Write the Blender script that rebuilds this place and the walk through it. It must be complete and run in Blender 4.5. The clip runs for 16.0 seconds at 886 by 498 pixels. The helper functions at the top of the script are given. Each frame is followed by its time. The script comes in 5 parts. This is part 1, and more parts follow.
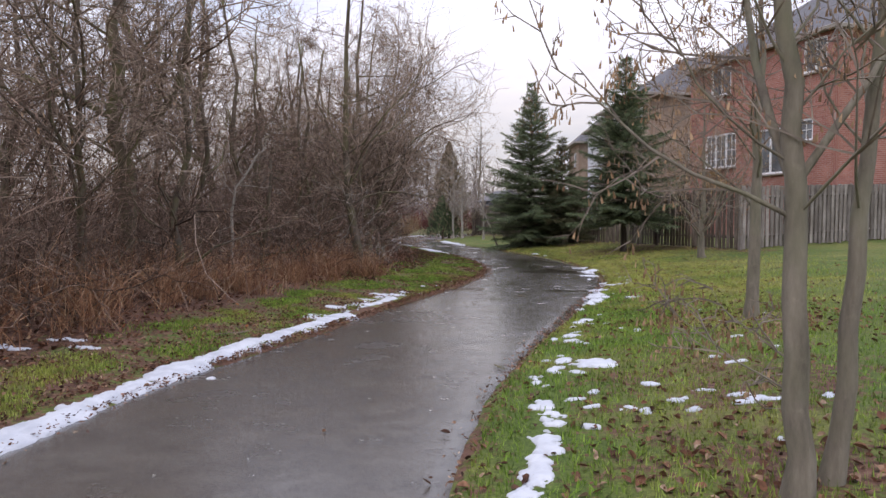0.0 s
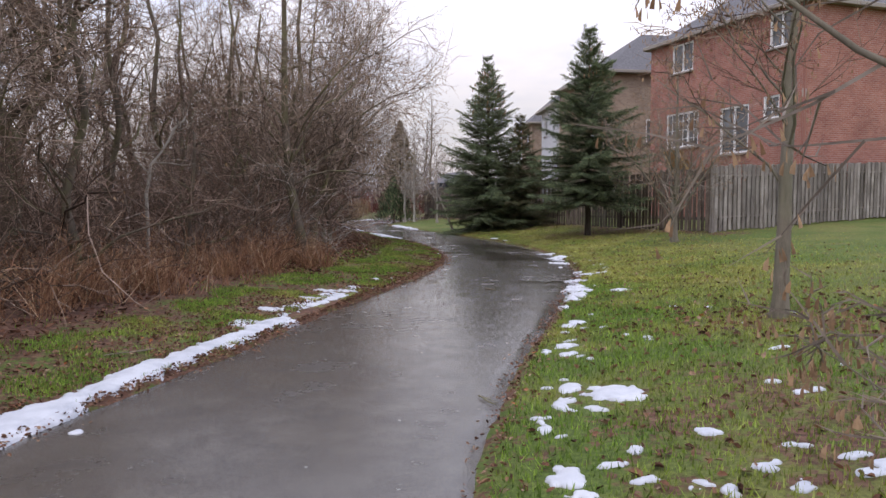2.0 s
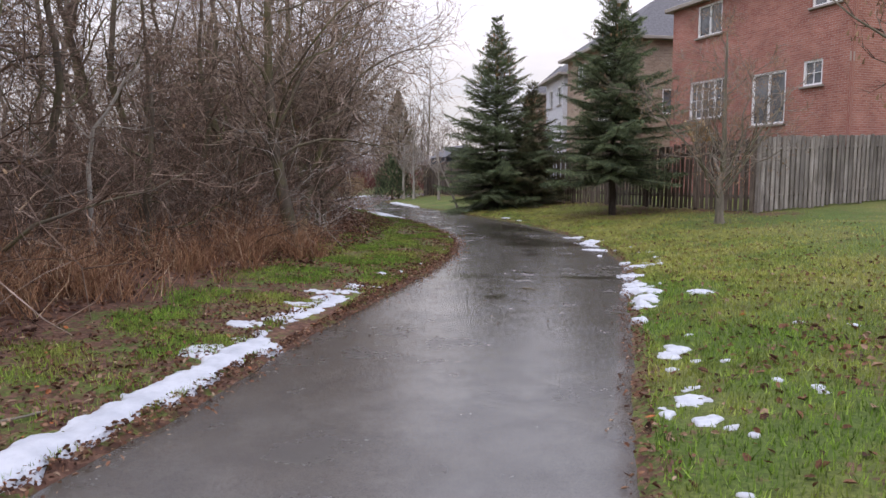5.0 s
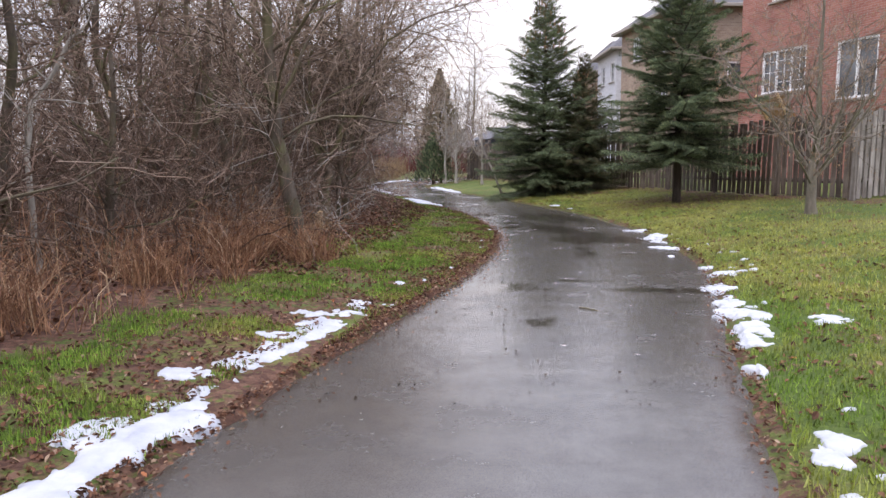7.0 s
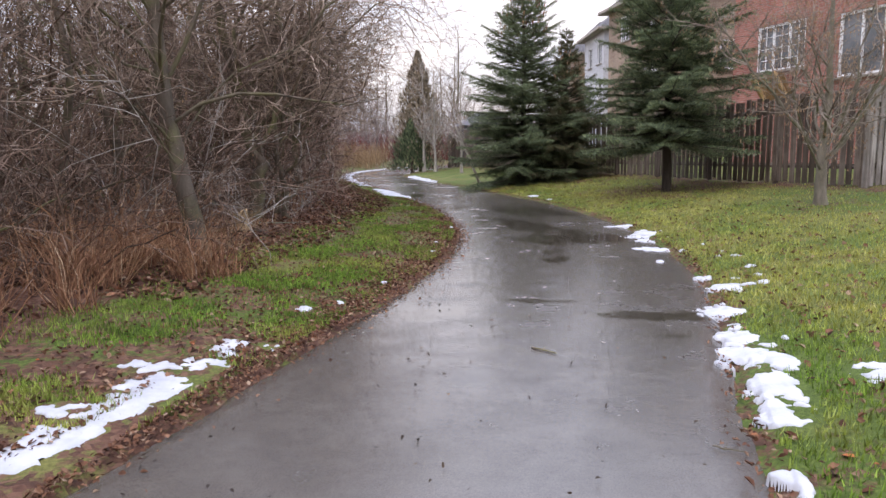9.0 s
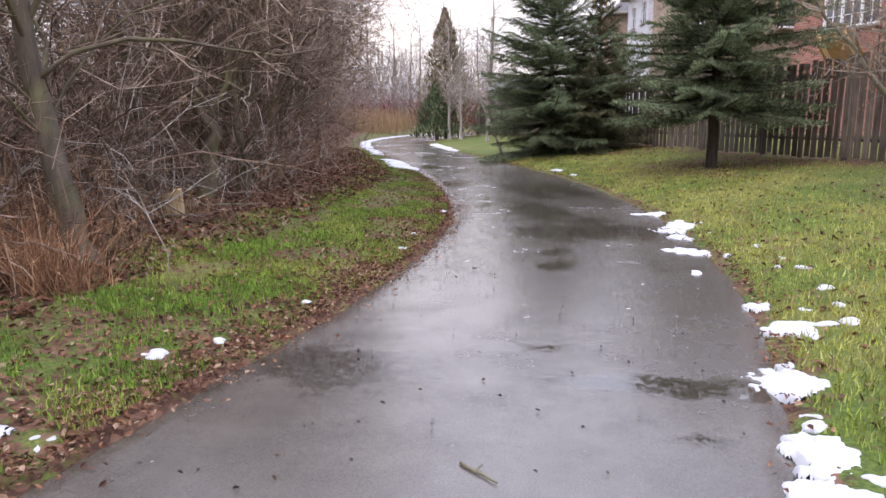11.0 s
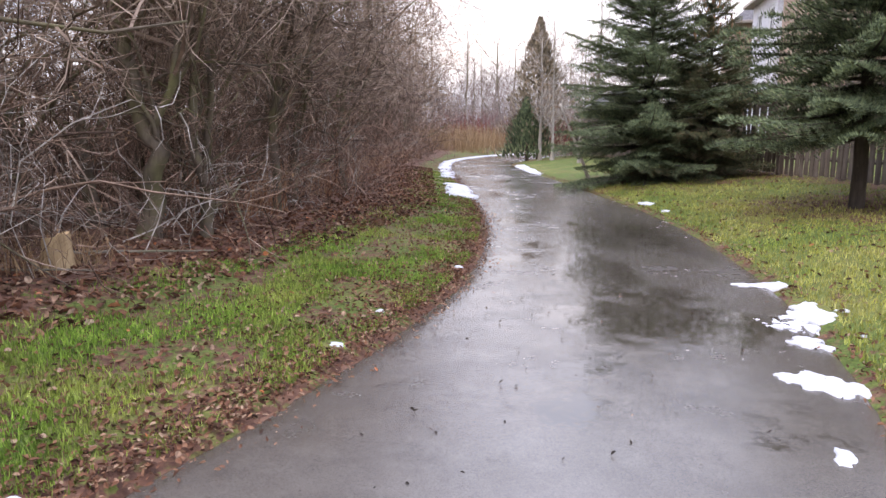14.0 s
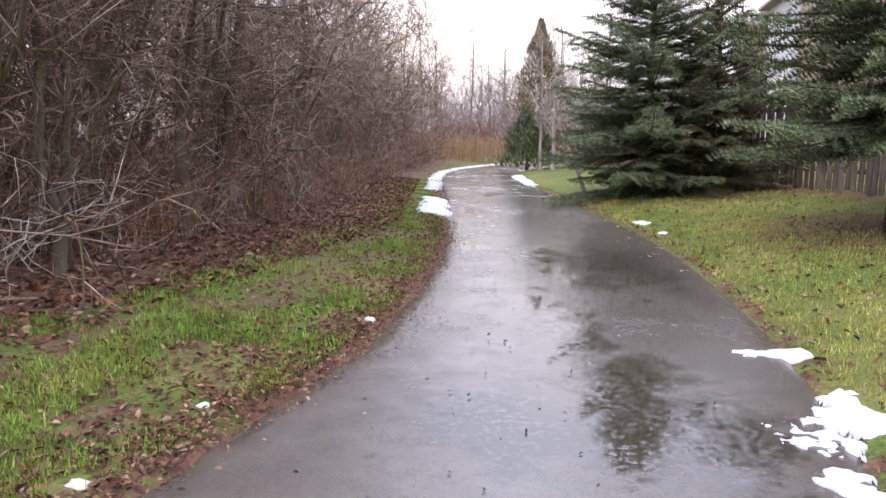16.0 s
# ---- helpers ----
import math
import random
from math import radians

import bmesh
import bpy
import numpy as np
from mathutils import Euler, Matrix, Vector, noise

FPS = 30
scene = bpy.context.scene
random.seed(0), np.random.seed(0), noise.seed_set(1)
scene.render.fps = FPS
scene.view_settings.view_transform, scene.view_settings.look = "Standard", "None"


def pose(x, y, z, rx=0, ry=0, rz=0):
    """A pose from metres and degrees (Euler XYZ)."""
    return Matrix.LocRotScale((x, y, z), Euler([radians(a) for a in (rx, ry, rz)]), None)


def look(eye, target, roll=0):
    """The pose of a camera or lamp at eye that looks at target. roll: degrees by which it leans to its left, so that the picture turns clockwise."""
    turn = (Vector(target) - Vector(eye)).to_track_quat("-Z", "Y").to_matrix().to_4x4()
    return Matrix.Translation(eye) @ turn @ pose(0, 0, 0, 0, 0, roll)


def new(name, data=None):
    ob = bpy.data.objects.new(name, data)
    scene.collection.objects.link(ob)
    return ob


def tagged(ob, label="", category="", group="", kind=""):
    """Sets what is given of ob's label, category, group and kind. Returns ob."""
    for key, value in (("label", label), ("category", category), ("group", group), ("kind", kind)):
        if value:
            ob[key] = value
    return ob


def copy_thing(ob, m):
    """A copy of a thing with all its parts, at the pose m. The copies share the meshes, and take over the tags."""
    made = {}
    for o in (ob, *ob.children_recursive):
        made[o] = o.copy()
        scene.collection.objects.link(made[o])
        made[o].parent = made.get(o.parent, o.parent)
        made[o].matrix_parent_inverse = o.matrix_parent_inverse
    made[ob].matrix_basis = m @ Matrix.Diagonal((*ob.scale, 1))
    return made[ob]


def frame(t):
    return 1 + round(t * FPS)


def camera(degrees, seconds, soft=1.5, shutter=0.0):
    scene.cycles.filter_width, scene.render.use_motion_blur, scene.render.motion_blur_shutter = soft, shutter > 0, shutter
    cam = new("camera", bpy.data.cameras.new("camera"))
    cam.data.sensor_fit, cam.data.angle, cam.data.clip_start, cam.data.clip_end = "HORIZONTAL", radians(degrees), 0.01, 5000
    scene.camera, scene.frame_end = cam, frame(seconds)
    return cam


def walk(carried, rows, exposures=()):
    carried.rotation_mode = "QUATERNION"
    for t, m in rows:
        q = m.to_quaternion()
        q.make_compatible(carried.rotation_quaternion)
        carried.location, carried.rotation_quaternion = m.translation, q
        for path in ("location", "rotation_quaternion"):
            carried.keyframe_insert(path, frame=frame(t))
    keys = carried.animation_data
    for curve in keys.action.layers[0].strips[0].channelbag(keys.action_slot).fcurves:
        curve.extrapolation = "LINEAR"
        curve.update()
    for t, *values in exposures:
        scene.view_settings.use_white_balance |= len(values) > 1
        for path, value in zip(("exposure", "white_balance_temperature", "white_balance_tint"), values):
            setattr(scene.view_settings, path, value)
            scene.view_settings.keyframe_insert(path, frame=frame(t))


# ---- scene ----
import collections

cam = camera(65.6, 16.0, 1.5)
PATH = [
    (0, (1.08, 1.191, 1.472), (0.928, 3.183, 1.378), 0.1),
    (0.5, (0.982, 1.63, 1.468), (0.955, 3.624, 1.319), -0.4),
    (1, (0.951, 2.031, 1.495), (0.922, 4.027, 1.366), -0.2),
    (1.5, (0.887, 2.54, 1.452), (0.819, 4.535, 1.33), 0.3),
    (2, (0.832, 2.972, 1.45), (0.826, 4.967, 1.307), -0.2),
    (2.5, (0.767, 3.366, 1.479), (0.722, 5.358, 1.311), 0.3),
    (3, (0.701, 3.939, 1.438), (0.658, 5.932, 1.271), 0.5),
    (3.2, (0.691, 4.095, 1.452), (0.686, 6.089, 1.301), 0.2),
    (5.3, (0.408, 5.672, 1.434), (0.419, 7.657, 1.188), -0.1),
    (5.5, (0.43, 5.899, 1.42), (0.427, 7.881, 1.154), -0.0),
    (6, (0.451, 6.327, 1.449), (0.444, 8.308, 1.176), -0.7),
    (6.5, (0.52, 6.844, 1.453), (0.384, 8.823, 1.2), -0.4),
    (7, (0.587, 7.414, 1.454), (0.462, 9.393, 1.192), -0.5),
    (7.5, (0.732, 7.852, 1.457), (0.654, 9.839, 1.244), -0.9),
    (8, (0.836, 8.38, 1.418), (0.683, 10.363, 1.206), -0.1),
    (8.5, (0.944, 8.83, 1.429), (0.863, 10.807, 1.139), -0.5),
    (8.7, (1.014, 9.008, 1.427), (0.931, 10.985, 1.134), -0.8),
    (10.8, (1.642, 11.192, 1.46), (1.388, 13.137, 1.073), -1.2),
    (11, (1.706, 11.397, 1.432), (1.491, 13.346, 1.039), -0.6),
    (11.5, (1.865, 11.843, 1.451), (1.556, 13.779, 1.056), -0.0),
    (12, (1.931, 12.347, 1.446), (1.638, 14.283, 1.039), 0.3),
    (12.5, (2.07, 12.814, 1.452), (1.719, 14.744, 1.065), 0.1),
    (13, (2.106, 13.341, 1.434), (1.651, 15.247, 1.036), 0.2),
    (13.5, (2.23, 13.813, 1.415), (1.811, 15.732, 1.037), -0.3),
    (14, (2.336, 14.368, 1.417), (1.814, 16.268, 1.075), -0.1),
    (14.5, (2.381, 14.856, 1.412), (1.894, 16.768, 1.082), -0.3),
    (15, (2.553, 15.452, 1.38), (2.026, 17.353, 1.05), -0.4),
    (15.5, (2.549, 15.821, 1.4), (1.985, 17.71, 1.065), 0.2),
    (16, (2.674, 16.298, 1.409), (2.111, 18.19, 1.09), -0.2),
]
walk(cam, [(t, look(eye, target, roll)) for t, eye, target, roll in PATH], [(0, 0.08, 7600, 21), (3, 0.08, 7600, 21), (5.5, 0.2, 7600, 21), (6.2, 0.3, 7600, 21), (7, 0.54, 7600, 21), (7.5, 0.55, 7600, 21), (8.5, 0.51, 7600, 21), (11, 0.78, 7600, 23), (12.5, 0.97, 7600, 23), (14, 0.92, 7600, 23), (16, 0.95, 7600, 23)])

# ---------------------------------------------------------------- world and light
world = bpy.data.worlds.new("overcast_sky")
scene.world = world
world.use_nodes = True
wn, wl = world.node_tree.nodes, world.node_tree.links
wn.clear()
w_out = wn.new("ShaderNodeOutputWorld")
w_bg = wn.new("ShaderNodeBackground")
w_sky = wn.new("ShaderNodeTexSky")
w_sky.sky_type = "NISHITA"
w_sky.sun_disc = False
w_sky.sun_elevation = radians(28)
w_sky.sun_rotation = radians(200)
w_scale = wn.new("ShaderNodeVectorMath")
w_scale.operation = "SCALE"
w_scale.inputs["Scale"].default_value = 0.9
w_co = wn.new("ShaderNodeTexCoord")
w_map = wn.new("ShaderNodeMapping")
w_map.inputs["Scale"].default_value = (1.0, 1.0, 2.6)
w_noise = wn.new("ShaderNodeTexNoise")
w_noise.inputs["Scale"].default_value = 2.3
w_noise.inputs["Detail"].default_value = 6
w_noise.inputs["Roughness"].default_value = 0.55
w_ramp = wn.new("ShaderNodeValToRGB")
w_ramp.color_ramp.elements[0].position = 0.36
w_ramp.color_ramp.elements[0].color = (6.3, 7.2, 8.7, 1)
w_ramp.color_ramp.elements[1].position = 0.62
w_ramp.color_ramp.elements[1].color = (10.0, 10.2, 10.6, 1)
w_mix = wn.new("ShaderNodeMixRGB")
w_mix.inputs[0].default_value = 0.86
wl.new(w_co.outputs["Generated"], w_map.inputs["Vector"])
wl.new(w_map.outputs["Vector"], w_noise.inputs["Vector"])
wl.new(w_noise.outputs["Fac"], w_ramp.inputs["Fac"])
wl.new(w_sky.outputs["Color"], w_scale.inputs[0])
wl.new(w_scale.outputs["Vector"], w_mix.inputs[1])
wl.new(w_ramp.outputs["Color"], w_mix.inputs[2])
# an overcast sky is about three times as bright overhead as at the horizon
w_sep = wn.new("ShaderNodeSeparateXYZ")
w_up = wn.new("ShaderNodeMapRange")
w_up.inputs["From Min"].default_value = 0.0
w_up.inputs["From Max"].default_value = 1.0
w_up.inputs["To Min"].default_value = 0.8
w_up.inputs["To Max"].default_value = 2.5
w_grad = wn.new("ShaderNodeVectorMath")
w_grad.operation = "SCALE"
wl.new(w_co.outputs["Generated"], w_sep.inputs["Vector"])
wl.new(w_sep.outputs["Z"], w_up.inputs["Value"])
wl.new(w_mix.outputs["Color"], w_grad.inputs[0])
wl.new(w_up.outputs["Result"], w_grad.inputs["Scale"])
w_high = wn.new("ShaderNodeValToRGB")
w_high.color_ramp.elements[0].position = 0.1
w_high.color_ramp.elements[0].color = (1, 1, 1, 1)
w_high.color_ramp.elements[1].position = 0.42
w_high.color_ramp.elements[1].color = (0.8, 0.95, 1.18, 1)
w_tint = wn.new("ShaderNodeVectorMath")
w_tint.operation = "MULTIPLY"
wl.new(w_sep.outputs["Z"], w_high.inputs["Fac"])
wl.new(w_grad.outputs["Vector"], w_tint.inputs[0])
wl.new(w_high.outputs["Color"], w_tint.inputs[1])
wl.new(w_tint.outputs["Vector"], w_bg.inputs["Color"])
w_bg.inputs["Strength"].default_value = 0.1
wl.new(w_bg.outputs["Background"], w_out.inputs["Surface"])

sun_data = bpy.data.lights.new("sun", "SUN")
sun_data.energy = 0.9
sun_data.angle = radians(25)
sun_data.color = (1.0, 0.96, 0.9)
sun = new("sun", sun_data)
sun.matrix_world = look((0, 0, 60), (14, 34, 0))


# ---------------------------------------------------------------- material helpers
def base_material(name, rough=0.8, spec=0.3):
    m = bpy.data.materials.new(name)
    m.use_nodes = True
    n = m.node_tree.nodes
    b = n["Principled BSDF"]
    b.inputs["Roughness"].default_value = rough
    b.inputs["Specular IOR Level"].default_value = spec
    return m, n, m.node_tree.links, b


def tex(n, l, scale, detail=4, rough=0.6, co=None, stretch=None):
    t = n.new("ShaderNodeTexNoise")
    t.inputs["Scale"].default_value = scale
    t.inputs["Detail"].default_value = detail
    t.inputs["Roughness"].default_value = rough
    if co is None:
        co = n.new("ShaderNodeTexCoord").outputs["Object"]
    if stretch:
        mp = n.new("ShaderNodeMapping")
        mp.inputs["Scale"].default_value = stretch
        l.new(co, mp.inputs["Vector"])
        co = mp.outputs["Vector"]
    l.new(co, t.inputs["Vector"])
    return t


def ramp(n, l, src, stops):
    r = n.new("ShaderNodeValToRGB")
    els = r.color_ramp.elements
    while len(els) < len(stops):
        els.new(0.5)
    for e, (p, c) in zip(els, stops):
        e.position = p
        e.color = (*c, 1) if len(c) == 3 else c
    l.new(src, r.inputs["Fac"])
    return r


def mix(n, l, fac, a, b, mode="MIX"):
    x = n.new("ShaderNodeMixRGB")
    x.blend_type = mode
    for socket, v in ((x.inputs[0], fac), (x.inputs[1], a), (x.inputs[2], b)):
        if isinstance(v, (int, float)):
            socket.default_value = v
        elif isinstance(v, tuple):
            socket.default_value = (*v, 1)
        else:
            l.new(v, socket)
    return x.outputs["Color"]


def bump(n, l, b, src, strength, distance):
    k = n.new("ShaderNodeBump")
    k.inputs["Strength"].default_value = strength
    k.inputs["Distance"].default_value = distance
    l.new(src, k.inputs["Height"])
    l.new(k.outputs["Normal"], b.inputs["Normal"])


def math_node(n, l, op, a, b, clamp=False):
    x = n.new("ShaderNodeMath")
    x.operation = op
    x.use_clamp = clamp
    for socket, v in zip(x.inputs, (a, b)):
        if isinstance(v, (int, float)):
            socket.default_value = v
        else:
            l.new(v, socket)
    return x.outputs["Value"]


def island_material(name, stops, rough=0.85, spec=0.2, scale=7.0, noise_amount=0.5, translucent=False):
    """Colour that varies from piece to piece of a joined mesh, with a soft mottling over it."""
    m, n, l, b = base_material(name, rough, spec)
    g = n.new("ShaderNodeNewGeometry")
    r = ramp(n, l, g.outputs["Random Per Island"], stops)
    t = tex(n, l, scale, 3, co=g.outputs["Position"])
    dark = ramp(n, l, t.outputs["Fac"], [(0.3, (1 - noise_amount,) * 3), (0.7, (1 + noise_amount * 0.4,) * 3)])
    l.new(mix(n, l, 1.0, r.outputs["Color"], dark.outputs["Color"], "MULTIPLY"), b.inputs["Base Color"])
    return m


def bark_material(name, lo, hi, moss=None, scale=9.0):
    m, n, l, b = base_material(name, 0.9, 0.2)
    co = n.new("ShaderNodeTexCoord").outputs["Object"]
    t = tex(n, l, scale, 6, 0.7, co, (1, 1, 0.22))
    col = ramp(n, l, t.outputs["Fac"], [(0.28, lo), (0.72, hi)]).outputs["Color"]
    big = tex(n, l, 1.6, 4, 0.6, co)
    if moss:
        f = ramp(n, l, big.outputs["Fac"], [(0.45, (0, 0, 0)), (0.65, (0.8, 0.8, 0.8))])
        col = mix(n, l, f.outputs["Color"], col, moss)
    pale = ramp(n, l, tex(n, l, 5.0, 5, 0.7, co).outputs["Fac"], [(0.58, (0, 0, 0)), (0.7, (0.22, 0.22, 0.22))])
    col = mix(n, l, pale.outputs["Color"], col, tuple(min(1, c * 1.7) for c in hi))
    l.new(col, b.inputs["Base Color"])
    bump(n, l, b, t.outputs["Fac"], 0.7, 0.02)
    return m


def wood_material(name, lo, hi):
    m, n, l, b = base_material(name, 0.88, 0.2)
    co = n.new("ShaderNodeTexCoord").outputs["Object"]
    info = n.new("ShaderNodeObjectInfo")
    shift = n.new("ShaderNodeVectorMath")
    shift.operation = "MULTIPLY_ADD"
    shift.inputs[1].default_value = (1, 1, 1)
    l.new(co, shift.inputs[0])
    comb = n.new("ShaderNodeCombineXYZ")
    for s in comb.inputs:
        l.new(math_node(n, l, "MULTIPLY", info.outputs["Random"], 37.0), s)
    l.new(comb.outputs["Vector"], shift.inputs[2])
    t = tex(n, l, 16.0, 5, 0.65, shift.outputs["Vector"], (1, 1, 0.07))
    col = ramp(n, l, t.outputs["Fac"], [(0.3, lo), (0.7, hi)]).outputs["Color"]
    tone = ramp(n, l, info.outputs["Random"], [(0.0, (0.6, 0.58, 0.56)), (1.0, (1.2, 1.18, 1.15))])
    col = mix(n, l, 1.0, col, tone.outputs["Color"], "MULTIPLY")
    stain = ramp(n, l, tex(n, l, 1.7, 4, 0.6, shift.outputs["Vector"]).outputs["Fac"], [(0.4, (0.62, 0.6, 0.58)), (0.65, (1, 1, 1))])
    l.new(mix(n, l, 1.0, col, stain.outputs["Color"], "MULTIPLY"), b.inputs["Base Color"])
    bump(n, l, b, t.outputs["Fac"], 0.4, 0.006)
    return m


def brick_material(name, c1, c2, mortar):
    m, n, l, b = base_material(name, 0.9, 0.2)
    co = n.new("ShaderNodeTexCoord").outputs["UV"]
    t = n.new("ShaderNodeTexBrick")
    t.inputs["Scale"].default_value = 1.0
    t.inputs["Brick Width"].default_value = 0.235
    t.inputs["Row Height"].default_value = 0.075
    t.inputs["Mortar Size"].default_value = 0.006
    t.inputs["Mortar Smooth"].default_value = 0.2
    t.inputs["Bias"].default_value = -0.2
    t.inputs["Color1"].default_value = (*c1, 1)
    t.inputs["Color2"].default_value = (*c2, 1)
    t.inputs["Mortar"].default_value = (*mortar, 1)
    l.new(co, t.inputs["Vector"])
    stain = ramp(n, l, tex(n, l, 0.9, 5, 0.65, co).outputs["Fac"], [(0.3, (0.72, 0.7, 0.7)), (0.7, (1.1, 1.1, 1.1))])
    l.new(mix(n, l, 1.0, t.outputs["Color"], stain.outputs["Color"], "MULTIPLY"), b.inputs["Base Color"])
    bump(n, l, b, t.outputs["Fac"], -0.5, 0.006)
    return m


def plain_material(name, color, rough=0.6, metal=0.0, vary=0.15, scale=6.0):
    m, n, l, b = base_material(name, rough, 0.4)
    b.inputs["Metallic"].default_value = metal
    t = tex(n, l, scale, 5, 0.6)
    r = ramp(n, l, t.outputs["Fac"], [(0.3, tuple(c * (1 - vary) for c in color)), (0.7, tuple(c * (1 + vary) for c in color))])
    l.new(r.outputs["Color"], b.inputs["Base Color"])
    bump(n, l, b, t.outputs["Fac"], 0.15, 0.004)
    return m


def grass_material(name, dry):
    """Blades that drift between fresh green, olive and straw; the lawn is drier further along the path."""
    m, n, l, b = base_material(name, 0.75, 0.25)
    g = n.new("ShaderNodeNewGeometry")
    fresh = ramp(n, l, g.outputs["Random Per Island"], [(0.0, (0.06, 0.105, 0.02)), (0.6, (0.16, 0.29, 0.034)), (1.0, (0.29, 0.42, 0.075))]).outputs["Color"]
    straw = ramp(n, l, g.outputs["Random Per Island"], [(0.0, (0.2, 0.2, 0.04)), (0.6, (0.4, 0.4, 0.08)), (1.0, (0.56, 0.51, 0.21))]).outputs["Color"]
    sep = n.new("ShaderNodeSeparateXYZ")
    l.new(g.outputs["Position"], sep.inputs["Vector"])
    rise = n.new("ShaderNodeMapRange")
    rise.inputs["From Min"].default_value = 8.0
    rise.inputs["From Max"].default_value = 17.0
    rise.inputs["To Min"].default_value = dry[0]
    rise.inputs["To Max"].default_value = dry[1]
    l.new(sep.outputs["Y"], rise.inputs["Value"])
    f = math_node(n, l, "ADD", tex(n, l, 0.55, 5, 0.62, g.outputs["Position"]).outputs["Fac"], rise.outputs["Result"])
    wide = ramp(n, l, f, [(0.38, (0, 0, 0)), (0.64, (1, 1, 1))]).outputs["Color"]
    col = mix(n, l, wide, fresh, straw)
    mid = ramp(n, l, tex(n, l, 3.4, 5, 0.65, g.outputs["Position"]).outputs["Fac"], [(0.32, (0.45, 0.45, 0.45)), (0.62, (1.12, 1.12, 1.12))]).outputs["Color"]
    l.new(mix(n, l, 1.0, col, mid, "MULTIPLY"), b.inputs["Base Color"])
    return m


# ---------------------------------------------------------------- materials
BARK_GREY = bark_material("grey_bark", (0.09, 0.076, 0.06), (0.26, 0.225, 0.175), (0.16, 0.155, 0.1))
BARK_DARK = bark_material("dark_bark", (0.05, 0.04, 0.03), (0.16, 0.126, 0.096), (0.155, 0.15, 0.062))
BARK_PALE = bark_material("pale_bark", (0.18, 0.16, 0.135), (0.42, 0.38, 0.33))
BARK_SPRUCE = bark_material("spruce_bark", (0.03, 0.024, 0.02), (0.1, 0.08, 0.065))
TWIG = island_material("twig_brown", [(0.0, (0.06, 0.039, 0.029)), (0.5, (0.168, 0.107, 0.077)), (0.88, (0.3, 0.203, 0.152)), (1.0, (0.45, 0.335, 0.265))])
TWIG_UP = island_material("twig_grey_brown", [(0.0, (0.12, 0.085, 0.064)), (0.6, (0.295, 0.21, 0.16)), (1.0, (0.47, 0.36, 0.285))])
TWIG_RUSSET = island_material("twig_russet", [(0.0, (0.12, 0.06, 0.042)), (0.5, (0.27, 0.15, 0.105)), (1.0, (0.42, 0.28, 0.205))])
TWIG_PALE = island_material("twig_pale", [(0.0, (0.14, 0.11, 0.09)), (1.0, (0.34, 0.28, 0.23))])
TWIG_SILVER = island_material("twig_silver", [(0.0, (0.26, 0.23, 0.2)), (1.0, (0.52, 0.47, 0.42))])
TWIG_RED = island_material("twig_red", [(0.0, (0.12, 0.03, 0.03)), (1.0, (0.3, 0.08, 0.07))])
# paler and pinker twigs: the haze of distance is put into their colour
TWIG_HAZED = island_material("twig_far_hazed", [(0.0, (0.15, 0.12, 0.11)), (1.0, (0.3, 0.245, 0.225))])
SEED = island_material("dry_seed", [(0.0, (0.18, 0.1, 0.055)), (1.0, (0.46, 0.3, 0.18))], scale=20)
REED = island_material("dry_stalk", [(0.0, (0.16, 0.07, 0.04)), (0.55, (0.36, 0.185, 0.105)), (0.9, (0.48, 0.27, 0.15)), (1.0, (0.62, 0.47, 0.31))])
REED_TAN = island_material("tan_reed", [(0.0, (0.22, 0.13, 0.07)), (1.0, (0.42, 0.29, 0.17))])
CRUMB = island_material("dark_crumb", [(0.0, (0.02, 0.016, 0.013)), (0.8, (0.06, 0.045, 0.035)), (1.0, (0.16, 0.1, 0.06))])
LEAF = island_material("fallen_leaf", [(0.0, (0.05, 0.025, 0.018)), (0.45, (0.165, 0.072, 0.042)), (0.8, (0.25, 0.128, 0.076)), (0.985, (0.37, 0.26, 0.18)), (1.0, (0.45, 0.14, 0.05))], scale=30)
GRASS = grass_material("lawn_blade", (-0.1, 0.12))
GRASS_VERGE = grass_material("verge_blade", (-0.04, -0.1))
NEEDLE = island_material("spruce_needle", [(0.0, (0.065, 0.092, 0.055)), (0.6, (0.158, 0.205, 0.112)), (1.0, (0.28, 0.34, 0.175))], 0.75, 0.25, 2.2, 0.5)
NEEDLE_DULL = island_material("spruce_needle_dull", [(0.0, (0.06, 0.075, 0.04)), (0.7, (0.13, 0.14, 0.07)), (1.0, (0.24, 0.17, 0.1))], 0.75, 0.25, 2.2, 0.5)
CEDAR = island_material("cedar_foliage", [(0.0, (0.16, 0.13, 0.09)), (0.6, (0.32, 0.265, 0.185)), (1.0, (0.5, 0.4, 0.29))], 0.8, 0.2, 2.0, 0.5)
STUMP = bark_material("bare_stump_wood", (0.2, 0.13, 0.07), (0.46, 0.33, 0.19), scale=14.0)
FENCE_LIGHT = wood_material("weathered_grey_wood", (0.2, 0.18, 0.165), (0.4, 0.37, 0.34))
FENCE_DARK = wood_material("weathered_brown_wood", (0.11, 0.088, 0.075), (0.25, 0.207, 0.178))
BRICK_RED = brick_material("red_brick", (0.32, 0.125, 0.095), (0.42, 0.185, 0.14), (0.4, 0.31, 0.27))
BRICK_BEIGE = brick_material("beige_brick", (0.3, 0.215, 0.16), (0.4, 0.3, 0.225), (0.4, 0.34, 0.28))
SIDING = plain_material("pale_siding", (0.5, 0.5, 0.52), 0.6)
SHINGLE = plain_material("roof_shingle", (0.11, 0.105, 0.11), 0.9, 0, 0.35, 9.0)
